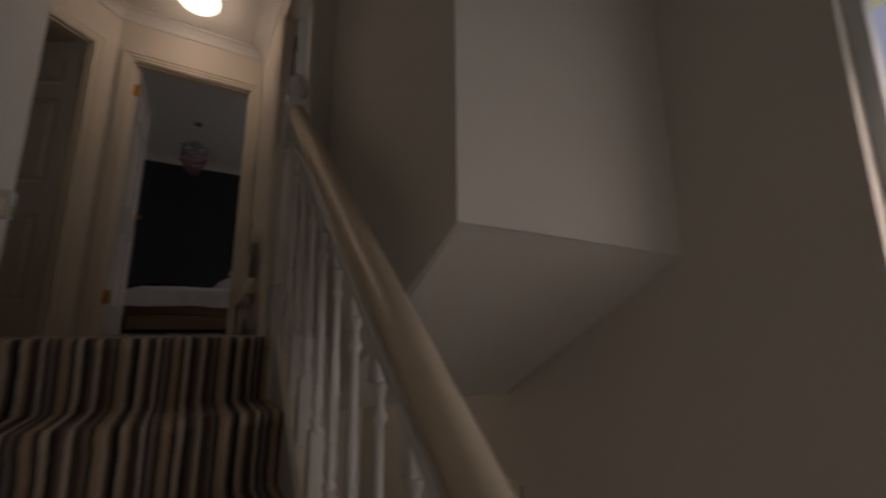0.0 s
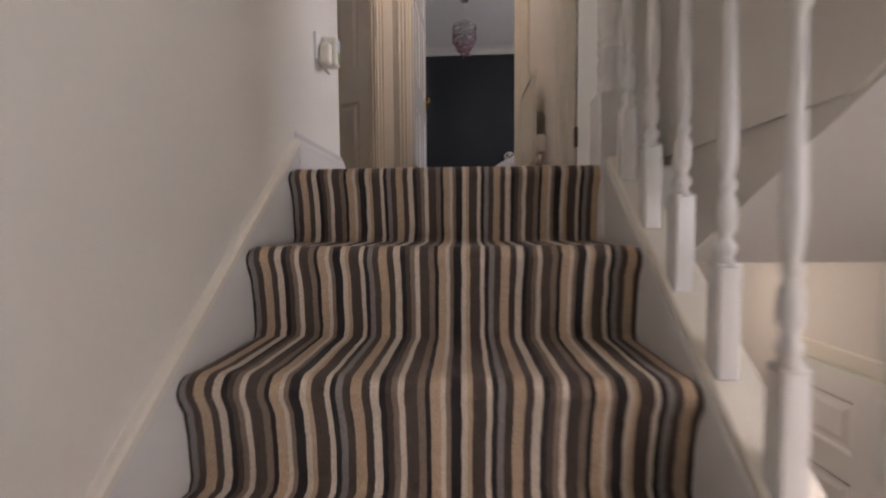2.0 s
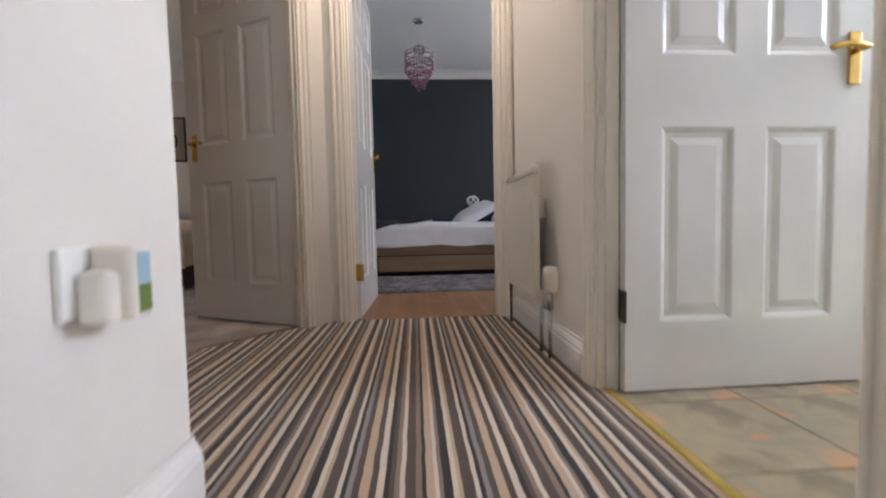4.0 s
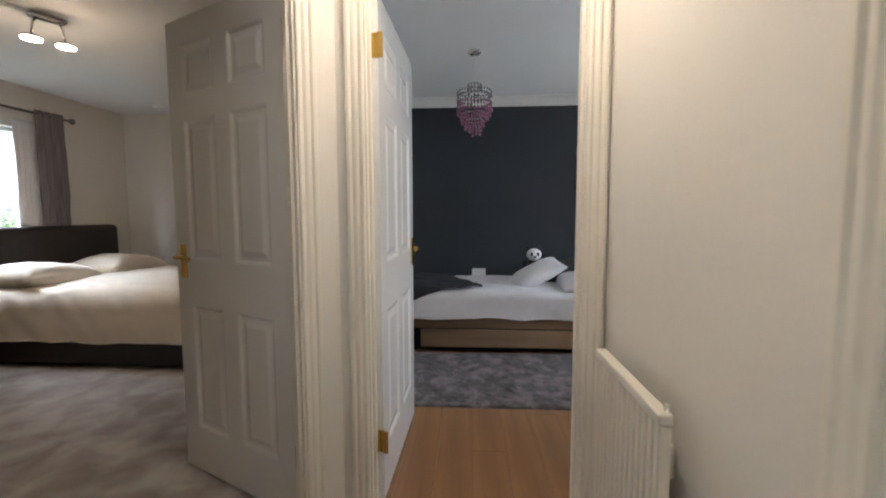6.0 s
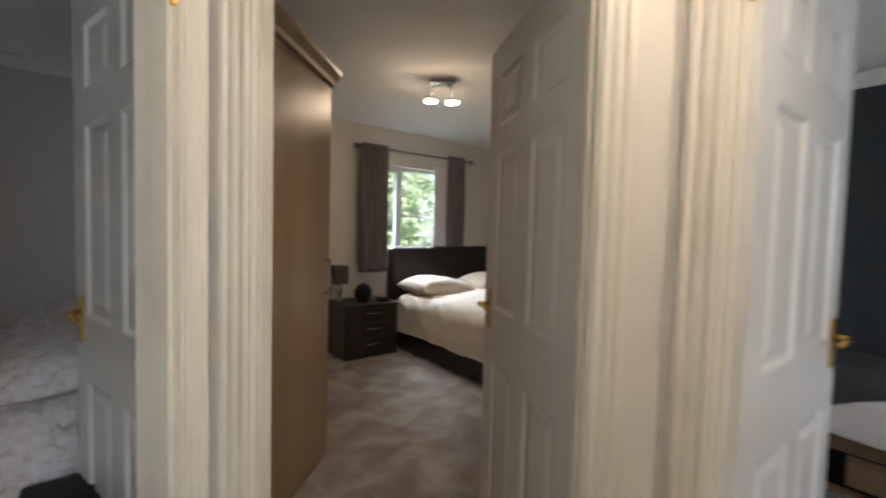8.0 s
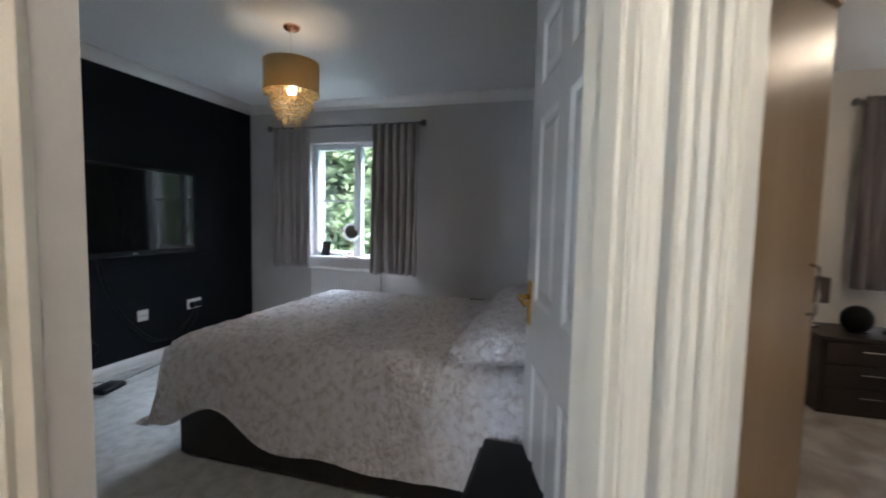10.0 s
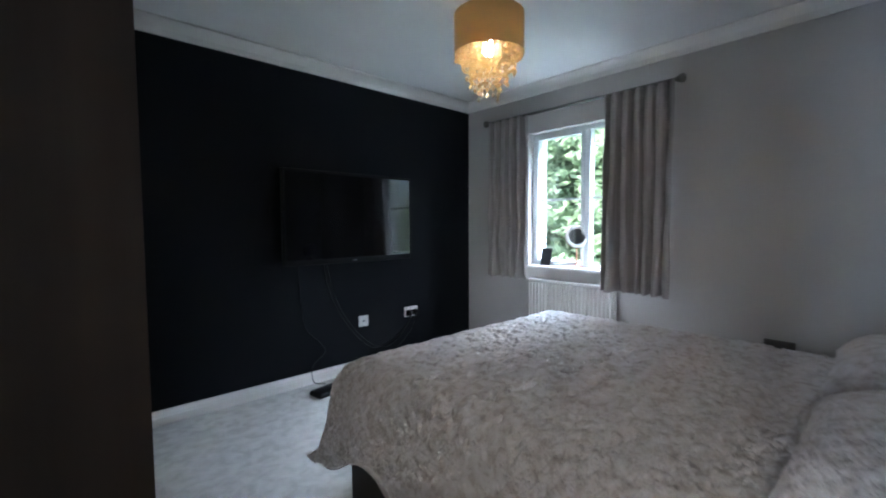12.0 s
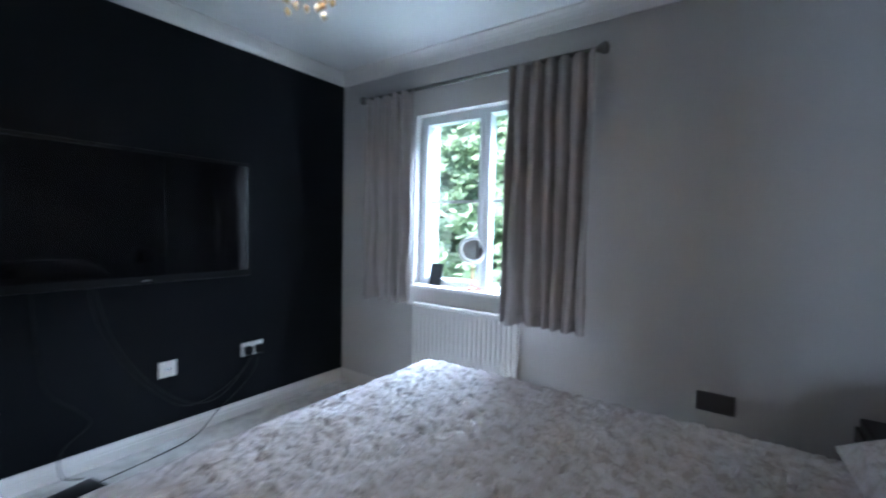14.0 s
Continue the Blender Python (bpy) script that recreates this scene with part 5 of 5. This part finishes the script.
for nm, at, rot, mat, w, d2, lab in (("cushion", (0.64, 4.20, 0.615), (10, -27, 6), "linen", 0.50, 0.34, "white square cushion leaning on a bed"), ("cushion", (0.92, 4.44, 0.62), (14, -10, -5), "grey_fabric", 0.46, 0.42, "charcoal square cushion on a bed"), ("pillow", (1.02, 4.14, 0.545), (0, -4, 88), "linen", 0.66, 0.42, "flat white pillow at the head of a single bed")):
    t = thing(nm, at, lab, nm)
    t.matrix_world = pose(*at, *rot)
    part("cover", pillow_mesh(w, d2, 0.14, int(at[0] * 100)), M[mat], t, smooth=True)
pd = thing("stuffed_toy", (0.65, 4.47, 0.55), "black and white stuffed toy bear sitting on a bed", "stuffed toy")
bm = bmesh.new()
def ball(bm, c, r, sc=(1, 1, 1), mat=0):
    vs = bmesh.ops.create_icosphere(bm, subdivisions=3, radius=r, matrix=Matrix.Translation(c) @ Matrix.Diagonal((*sc, 1)))["verts"]
    for f in {f for v in vs for f in v.link_faces}:
        f.material_index = mat
        f.smooth = True
ball(bm, (0, 0, 0.09), 0.085, (1, 0.9, 1.1), 1)
ball(bm, (0, -0.02, 0.225), 0.068, (1.05, 0.95, 0.9), 0)
for s in (-1, 1):
    ball(bm, (s * 0.055, 0, 0.285), 0.024, (1, 0.6, 1), 1)
    ball(bm, (s * 0.027, -0.075, 0.232), 0.017, (0.8, 0.5, 1.2), 1)
    ball(bm, (s * 0.085, -0.03, 0.12), 0.035, (0.9, 0.9, 1.8), 1)
    ball(bm, (s * 0.06, -0.09, 0.03), 0.036, (1, 1.6, 0.9), 1)
ball(bm, (0, -0.083, 0.208), 0.012, (1.2, 0.6, 0.9), 1)
part("body", bm, [M["panda_white"], M["panda_black"]], pd)
sk = plate("wall_socket", (0.13, 4.9295, 0.535), 0, 0.147, 0.088, "white double wall socket on a charcoal wall")
rg = thing("rug", (0.35, 3.31, -0.012), "charcoal shaggy rug on oak boards", "rug")
bm = bmesh.new()
nx, ny = 150, 80
g = [[bm.verts.new((-0.85 + 1.9 * i / nx + 0.008 * noise.noise((i * 0.4, j * 0.4, 2)), -0.5 + 1.0 * j / ny + 0.008 * noise.noise((i * 0.4, j * 0.4, 8)), (0.0 if i in (0, nx) or j in (0, ny) else 0.024 + 0.010 * noise.noise((i * 0.35, j * 0.35, 0)) + 0.006 * noise.noise((i * 1.1, j * 1.1, 5))))) for j in range(ny + 1)] for i in range(nx + 1)]
for i in range(nx):
    for j in range(ny):
        bm.faces.new((g[i][j], g[i + 1][j], g[i + 1][j + 1], g[i][j + 1]))
part("rug_mat", bm, M["rug"], rg, smooth=True)

# ---- guest room ----
bg = thing("double_bed", (-3.05, 4.18, 0), "double bed with a dark leather frame and tall scroll headboard", "bed")
part("headboard", bm_box(-1.10, -0.98, -0.82, 0.82, 0.05, 1.065, 0.055, seg=5), M["leather"], bg, smooth=False)
part("side_rail", bm_box(-0.98, 1.04, -0.87, -0.80, 0.03, 0.31, 0.02, seg=3), M["leather"], bg)
part("side_rail", bm_box(-0.98, 1.04, 0.80, 0.87, 0.03, 0.31, 0.02, seg=3), M["leather"], bg)
part("foot_rail", bm_box(1.04, 1.10, -0.87, 0.87, 0.03, 0.33, 0.02, seg=3), M["leather"], bg)
part("mattress", bm_box(-0.97, 1.03, -0.795, 0.795, 0.2, 0.46, 0.05, seg=4), M["cream_linen"], bg)
dg = thing("duvet", (-3.05, 4.18, 0), "smooth cream duvet on a double bed with a dark frame", "duvet")
def soft2(x, y, f):
    return 0.012 * noise.noise((x * 3, y * 3, 4)) + 0.005 * noise.noise((x * 9 + y * 5, y * 9, 1)) + (0.016 * noise.noise((x * 8 + y * 8, f * 2, 5)) if f > 0.03 else 0)
part("cover", cloth_box(-0.80, 1.085, -0.865, 0.865, 0.585, 0.20, 0.13, soft2, 21, 130, 130, (0, 1, 1, 1), 0.03, 0.04), M["cream_linen"], dg, smooth=True)
for py, s in ((-0.40, 1), (0.40, 2)):
    t = thing("pillow", (-3.72, 4.18 + py, 0.56), "plump cream pillow at a dark headboard", "pillow", "pillows on the guest bed")
    t.matrix_world = pose(-3.66, 4.18 + py * 1.05, 0.605, 0, 8, 90)
    part("cover", pillow_mesh(0.80, 0.54, 0.24, s), M["cream_linen"], t, smooth=True)
nb = thing("nightstand", (-3.86, 2.95, 0), "dark wood nightstand with three drawers", "nightstand")
part("body", bm_box(-0.24, 0.20, -0.30, 0.28, 0.0, 0.50, 0.004), M["darkwood"], nb)
part("top", bm_box(-0.25, 0.225, -0.31, 0.29, 0.502, 0.525, 0.004), M["darkwood"], nb)
for k in range(3):
    z = 0.04 + k * 0.152
    dr = part("drawer", bm_box(0.201, 0.216, -0.28, 0.26, z, z + 0.142, 0.003), M["darkwood"], nb)
    bm = bmesh.new()
    tube(bm, [(0.216, -0.09, z + 0.095), (0.236, -0.085, z + 0.095), (0.236, 0.065, z + 0.095), (0.216, 0.07, z + 0.095)], 0.005, 6)
    part("drawer_handle", bm, M["chrome"], dr, "bar handle", smooth=True)
tl = thing("table_lamp", (-3.95, 2.72, 0.525), "small bedside lamp with a brown rectangular shade", "table lamp")
bm = bmesh.new()
lathe(bm, [(0.05, 0), (0.05, 0.012), (0.012, 0.02), (0.02, 0.07), (0.035, 0.11), (0.012, 0.17), (0.008, 0.2)], 16)
part("stand", bm, M["chrome"], tl, smooth=True)
part("shade", bm_box(-0.07, 0.07, -0.07, 0.07, 0.18, 0.36, 0.004), M["shade"], tl)
sp = thing("speaker", (-3.84, 2.93, 0.525), "round black speaker on a nightstand", "speaker")
bm = bmesh.new()
bmesh.ops.create_icosphere(bm, subdivisions=4, radius=0.095, matrix=Matrix.Translation((0, 0, 0.090)) @ Matrix.Diagonal((0.75, 1, 1, 1)))
box(bm, -0.05, 0.05, -0.05, 0.05, 0, 0.01, 0.003)
part("body", bm, M["black"], sp, smooth=True)
dish = thing("tray", (-3.78, 3.13, 0.525), "shallow black dish on a nightstand", "dish")
bm = bmesh.new()
lathe(bm, [(0.05, 0), (0.075, 0.006), (0.08, 0.025), (0.076, 0.025), (0.07, 0.01)], 24)
part("bowl", bm, M["black"], dish, smooth=True)
# corner wardrobe with an angled front
cw = thing("corner_wardrobe", (0, 0, 0), "tall tan laminate corner wardrobe with a crown moulding and bow handle", "wardrobe")
bm = bmesh.new()
prism(bm, [(-1.66, 1.302), (-2.20, 1.86), (-2.70, 1.86), (-2.70, 1.302)], 0.0, 2.02)
part("body", bm, M["tan"], cw)
m = frame_m((-2.20, 1.86), (-1.66, 1.302))
bm = bmesh.new()
box(bm, 0.012, 0.765, 0.001, 0.020, 0.05, 2.0, 0.003, m=m)
dr = part("door", bm, M["tan"], cw)
bm = bmesh.new()
sweep(bm, [(-1.60, 1.30, 2.02), (-2.195, 1.875, 2.02), (-2.70, 1.875, 2.02)], [(-0.02, 0), (0.012, 0), (0.02, 0.02), (0.045, 0.05), (0.05, 0.07), (-0.02, 0.07)])
part("crown_moulding", bm, M["tan"], cw)
bm = bmesh.new()
tube(bm, [tuple(m @ Vector(v)) for v in ((0.06, 0.02, 0.92), (0.06, 0.045, 0.925), (0.06, 0.05, 1.0), (0.06, 0.045, 1.095), (0.06, 0.02, 1.10))], 0.006, 8)
part("handle", bm, M["chrome"], dr, "chrome bow handle", smooth=True)
# ceiling spots
cs = thing("ceiling_spotlight", (-2.55, 2.88, CEIL), "chrome ceiling fitting with two lit round spots", "ceiling light", rz=60)
part("base_plate", bm_box(-0.09, 0.09, -0.035, 0.035, -0.03, -0.0005, 0.012, seg=3), M["chrome"], cs)
for s in (-1, 1):
    bm = bmesh.new()
    tube(bm, [(s * 0.05, 0, -0.028), (s * 0.07, 0, -0.06), (s * 0.08, 0, -0.14)], 0.006, 8)
    arm = part("arm", bm, M["chrome"], cs, smooth=True)
    bm = bmesh.new()
    lathe(bm, [(0.030, -0.095), (0.052, -0.098), (0.055, -0.092), (0.035, -0.078), (0.01, -0.074)], 24, m=Matrix.Translation((s * 0.08, 0, -0.06)))
    part("spot_head", bm, M["chrome"], cs, smooth=True)
    bm = bmesh.new()
    lathe(bm, [(0.048, -0.106), (0.050, -0.099)], 24, m=Matrix.Translation((s * 0.08, 0, -0.06)))
    part("diffuser", bm, M["lamp_on"], cs).visible_shadow = False
sm = thing("smoke_alarm", (-3.45, 4.95, CEIL), "white round smoke alarm on the ceiling", "smoke alarm")
bm = bmesh.new()
lathe(bm, [(0.04, -0.035), (0.055, -0.028), (0.058, -0.012), (0.058, -0.0005)], 24)
part("case", bm, M["plastic"], sm, smooth=True)
def framed(name, at, rz, w, h, label):
    t = thing(name, at, label, "framed picture", rz=rz)
    bm = bmesh.new()
    b = 0.022
    box(bm, -w / 2, w / 2, -0.022, -0.001, -h / 2, -h / 2 + b, 0.002)
    box(bm, -w / 2, w / 2, -0.022, -0.001, h / 2 - b, h / 2, 0.002)
    box(bm, -w / 2, -w / 2 + b, -0.022, -0.001, -h / 2 + b, h / 2 - b, 0.002)
    box(bm, w / 2 - b, w / 2, -0.022, -0.001, -h / 2 + b, h / 2 - b, 0.002)
    part("frame", bm, M["darkwood"], t)
    part("print", bm_box(-w / 2 + b, w / 2 - b, -0.008, -0.002, -h / 2 + b, h / 2 - b), M["mount"], t)
    return t
M["mount"] = material("print_paper", (0.34, 0.26, 0.20), 0.6)
fp = framed("framed_shirt", (-3.12, 5.2995, 1.66), 0, 0.46, 0.56, "black-framed print with the number 10 on a pale ground")
cu = bpy.data.curves.new("number", "FONT")
cu.body, cu.size, cu.extrude, cu.align_x, cu.align_y = "10", 0.26, 0.002, "CENTER", "CENTER"
tx = new("number", cu)
cu.materials.append(M["black"])
tx.parent = fp
tx.location = (0, -0.011, -0.03)
tx.rotation_euler = (math.pi / 2, 0, 0)
framed("narrow_sign", (-4.159, 2.52, 1.36), 90, 0.10, 0.42, "narrow dark vertical sign on the guest bedroom wall")

# ---- landing fittings ----
ld = thing("landing_light", (0.02, 1.50, CEIL), "lit round glass dome light on the landing ceiling", "ceiling light")
bm = bmesh.new()
lathe(bm, [(0.02, -0.085), (0.07, -0.078), (0.115, -0.058), (0.138, -0.03), (0.142, -0.012)], 32)
part("dome", bm, M["lamp_dome"], ld, smooth=True).visible_shadow = False
bm = bmesh.new()
lathe(bm, [(0.15, -0.012), (0.152, -0.0005)], 32)
part("base", bm, M["plastic"], ld)
s4 = plate("wall_socket", (-0.4325, 0.268, 0.437), 90, 0.147, 0.088, "white double wall socket on the stair wall")
pk = thing("plug_in_freshener", (-0.4225, 0.255, 0.437), "white plug-in air freshener with a printed front", "air freshener", rz=90)
part("body", bm_box(-0.021, 0.021, -0.056, -0.001, -0.052, 0.046, 0.009, seg=3), M["trim"], pk)
part("label", bm_box(-0.012, 0.012, -0.0574, -0.0562, -0.006, 0.036), M["blue"], pk, "pale blue printed label")
part("label", bm_box(-0.012, 0.012, -0.0574, -0.0562, -0.042, -0.0065), M["green"], pk, "green printed patch")
ad = thing("timer_plug", (-0.4225, 0.226, 0.422), "beige rounded plug in a wall socket", "plug", rz=90)
part("body", bm_box(-0.017, 0.013, -0.040, -0.001, -0.038, 0.030, 0.010, seg=3), M["trim"], ad)
vt = thing("radiator_valve", (0.478, 1.17, 0.25), "cream thermostatic radiator valve", "radiator valve")
bm = bmesh.new()
lathe(bm, [(0.018, 0.0), (0.026, 0.006), (0.028, 0.07), (0.024, 0.09), (0.010, 0.094)], 20)
part("head", bm, M["trim"], vt, smooth=True)
bm = bmesh.new()
tube(bm, [(0, 0, 0.0), (0, 0, -0.06), (0.0, 0.05, -0.065)], 0.011, 8)
tube(bm, [(0, 0, -0.06), (0, 0, -0.245)], 0.0075, 8)
part("valve_body", bm, M["chrome"], vt, smooth=True)
bm = bmesh.new()
sweep(bm, [(0.556, 0.13, 0.002), (0.556, 0.89, 0.002)], [(-0.012, 0), (0.012, 0), (0.008, 0.005), (-0.008, 0.005)])
part("threshold_bath", bm, M["yellow"], kind="structure")
bm = bmesh.new()
sweep(bm, [(-0.605, 1.842, 0.001), (-1.145, 1.252, 0.001)], [(-0.018, 0), (0.018, 0), (0.010, 0.006), (-0.010, 0.006)])
part("threshold_guest", bm, M["oak"], kind="structure")

# ---- outside ----
part("ground", bm_box(-260, 260, -260, 260, GF - 0.4, GF - 0.15), M["grass"], kind="structure")
fen = thing("garden_shed", (-13, -5.2, GF - 0.15), "low red brick outbuilding with a grey roof, seen through trees", "outbuilding")
part("wall", bm_box(-2, 2, -3, 1.8, 0, 2.5, 0.01), M["brick"], fen)
bm = bmesh.new()
for v in (1,):
    a = [bm.verts.new(p) for p in ((-2.2, -3.2, 2.5), (2.2, -3.2, 2.5), (0, -3.2, 3.2))]
    b = [bm.verts.new(p) for p in ((-2.2, 2.0, 2.5), (2.2, 2.0, 2.5), (0, 2.0, 3.2))]
    bm.faces.new(a)
    bm.faces.new(b[::-1])
    for i in range(3):
        bm.faces.new((a[i], b[i], b[(i + 1) % 3], a[(i + 1) % 3]))
bmesh.ops.recalc_face_normals(bm, faces=bm.faces[:])
part("roof", bm, M["grey_fabric"], fen)


def tree(at, h, r, seed):
    rnd = random.Random(seed)
    t = thing("tree", at, "tall leafy green garden tree with a full crown", "tree", "trees behind the house")
    bm = bmesh.new()
    tube(bm, [(0, 0, 0), (0.05, 0.02, h * 0.3), (0, 0.05, h * 0.6), (0.05, 0, h * 0.92)], 0.13, 8)
    for k in range(14):
        a = rnd.uniform(0, 6.28)
        z = h * rnd.uniform(0.22, 0.8)
        l = r * rnd.uniform(0.5, 0.9) * (1.1 - z / h)
        tube(bm, [(0, 0, z), (l * 0.6 * math.cos(a), l * 0.6 * math.sin(a), z + 0.3 * l), (l * math.cos(a), l * math.sin(a), z + 0.35 * l)], 0.035, 5)
    part("trunk", bm, M["bark"], t, smooth=True)
    V, F = [], []
    for c in range(210):
        a, q = rnd.uniform(0, 6.28), rnd.random()
        z = h * (0.15 + 0.85 * q)
        rr = r * (1 - q) ** 0.6 * rnd.uniform(0.35, 1.05)
        cx, cy = rr * math.cos(a), rr * math.sin(a)
        cr = rnd.uniform(0.25, 0.55)
        for _ in range(60):
            x, y, zz = (rnd.gauss(0, cr * 0.5) for _ in range(3))
            s = rnd.uniform(0.08, 0.16)
            e1 = Vector((rnd.gauss(0, 1), rnd.gauss(0, 1), rnd.gauss(0, 0.6))).normalized() * s
            e2 = Vector((rnd.gauss(0, 1), rnd.gauss(0, 1), rnd.gauss(0, 0.6))).normalized() * s * 0.6
            o = Vector((cx + x, cy + y, z + zz * 0.7))
            k = len(V)
            V += [o - e1, o + e2, o + e1, o - e2]
            F.append((k, k + 1, k + 2, k + 3))
    me = bpy.data.meshes.new("crown")
    me.from_pydata([tuple(v) for v in V], [], F)
    me.materials.append(M["leaf"])
    ob = new("crown", me)
    ob.parent = t


for i, (x, y, h, r) in enumerate(((-10.8, -6.4, 7.6, 2.3), (-11.4, -0.4, 7.0, 2.4), (-11.5, -3.4, 7.2, 2.6), (-12.5, 1.6, 7.0, 2.8), (-12.5, -7.8, 7.8, 3.0), (-15, 5.0, 6.2, 3.2), (-14, 9.0, 6.5, 3.2), (-16, -10.5, 9, 3.4), (-17, 1.2, 7.4, 3.2), (-18, 13, 7.0, 3.6), (-11.9, -4.9, 7.8, 2.7), (-12.8, -6.4, 8.2, 2.9), (-14.2, -9.4, 9.0, 3.2), (-10.9, -8.6, 7.2, 2.2), (-16.5, -4.6, 9.0, 3.4), (-17.5, -1.8, 9.4, 3.4), (-19, -7.5, 10, 3.8), (-19.5, 4.0, 9.0, 3.8), (-20, 8.5, 9.0, 4.0), (-21, -13, 10.5, 4.0))):
    tree((x, y, GF - 0.15), h, r, 40 + i)

# ---- floor boards and tiles ----
def pieces(name, mat, rects, parent, z0, z1, bevel):
    cache = {}
    for x0, x1, y0, y1 in rects:
        key = (round(x1 - x0, 3), round(y1 - y0, 3))
        if key not in cache:
            bm = bmesh.new()
            w, d2 = key
            lo = [bm.verts.new(v) for v in ((0, 0, z0), (w, 0, z0), (w, d2, z0), (0, d2, z0))]
            md = [bm.verts.new(v) for v in ((0, 0, z1 - bevel), (w, 0, z1 - bevel), (w, d2, z1 - bevel), (0, d2, z1 - bevel))]
            hi = [bm.verts.new(v) for v in ((bevel, bevel, z1), (w - bevel, bevel, z1), (w - bevel, d2 - bevel, z1), (bevel, d2 - bevel, z1))]
            bm.faces.new(hi)
            for a, b in ((lo, md), (md, hi)):
                for i in range(4):
                    bm.faces.new((a[i], a[(i + 1) % 4], b[(i + 1) % 4], b[i]))
            me = bpy.data.meshes.new(name)
            bm.to_mesh(me)
            bm.free()
            me.materials.append(mat)
            cache[key] = me
        ob = new(name, cache[key])
        ob.location = (x0, y0, 0)
        ob.parent = parent


floor_child = bpy.data.objects["floor_child"]
rects = []
rnd = random.Random(9)
W = 0.165
x = -0.45 - 3 * W
while x < 1.9:
    ys = 2.82 if x < -0.46 else 1.955
    y = ys - rnd.choice((0, 0.4, 0.8))
    while y < 4.9:
        a, b = max(y, ys), min(y + 1.2, 4.92)
        if b - a > 0.05:
            rects.append((x, x + W - 0.0012, a, b - 0.0012))
        y += 1.2
    x += W
pieces("board", M["oak_floor"], rects, floor_child, -0.0119, 0.0, 0.0012)
rects = []
for i in range(5):
    for j in range(5):
        x, y = 0.575 + i * 0.334, 0.105 + j * 0.334
        rects.append((x, x + 0.33, y, min(y + 0.33, 1.895)))
pieces("tile", M["tile"], rects, bpy.data.objects["floor_bath"], -0.0119, -0.002, 0.0012)
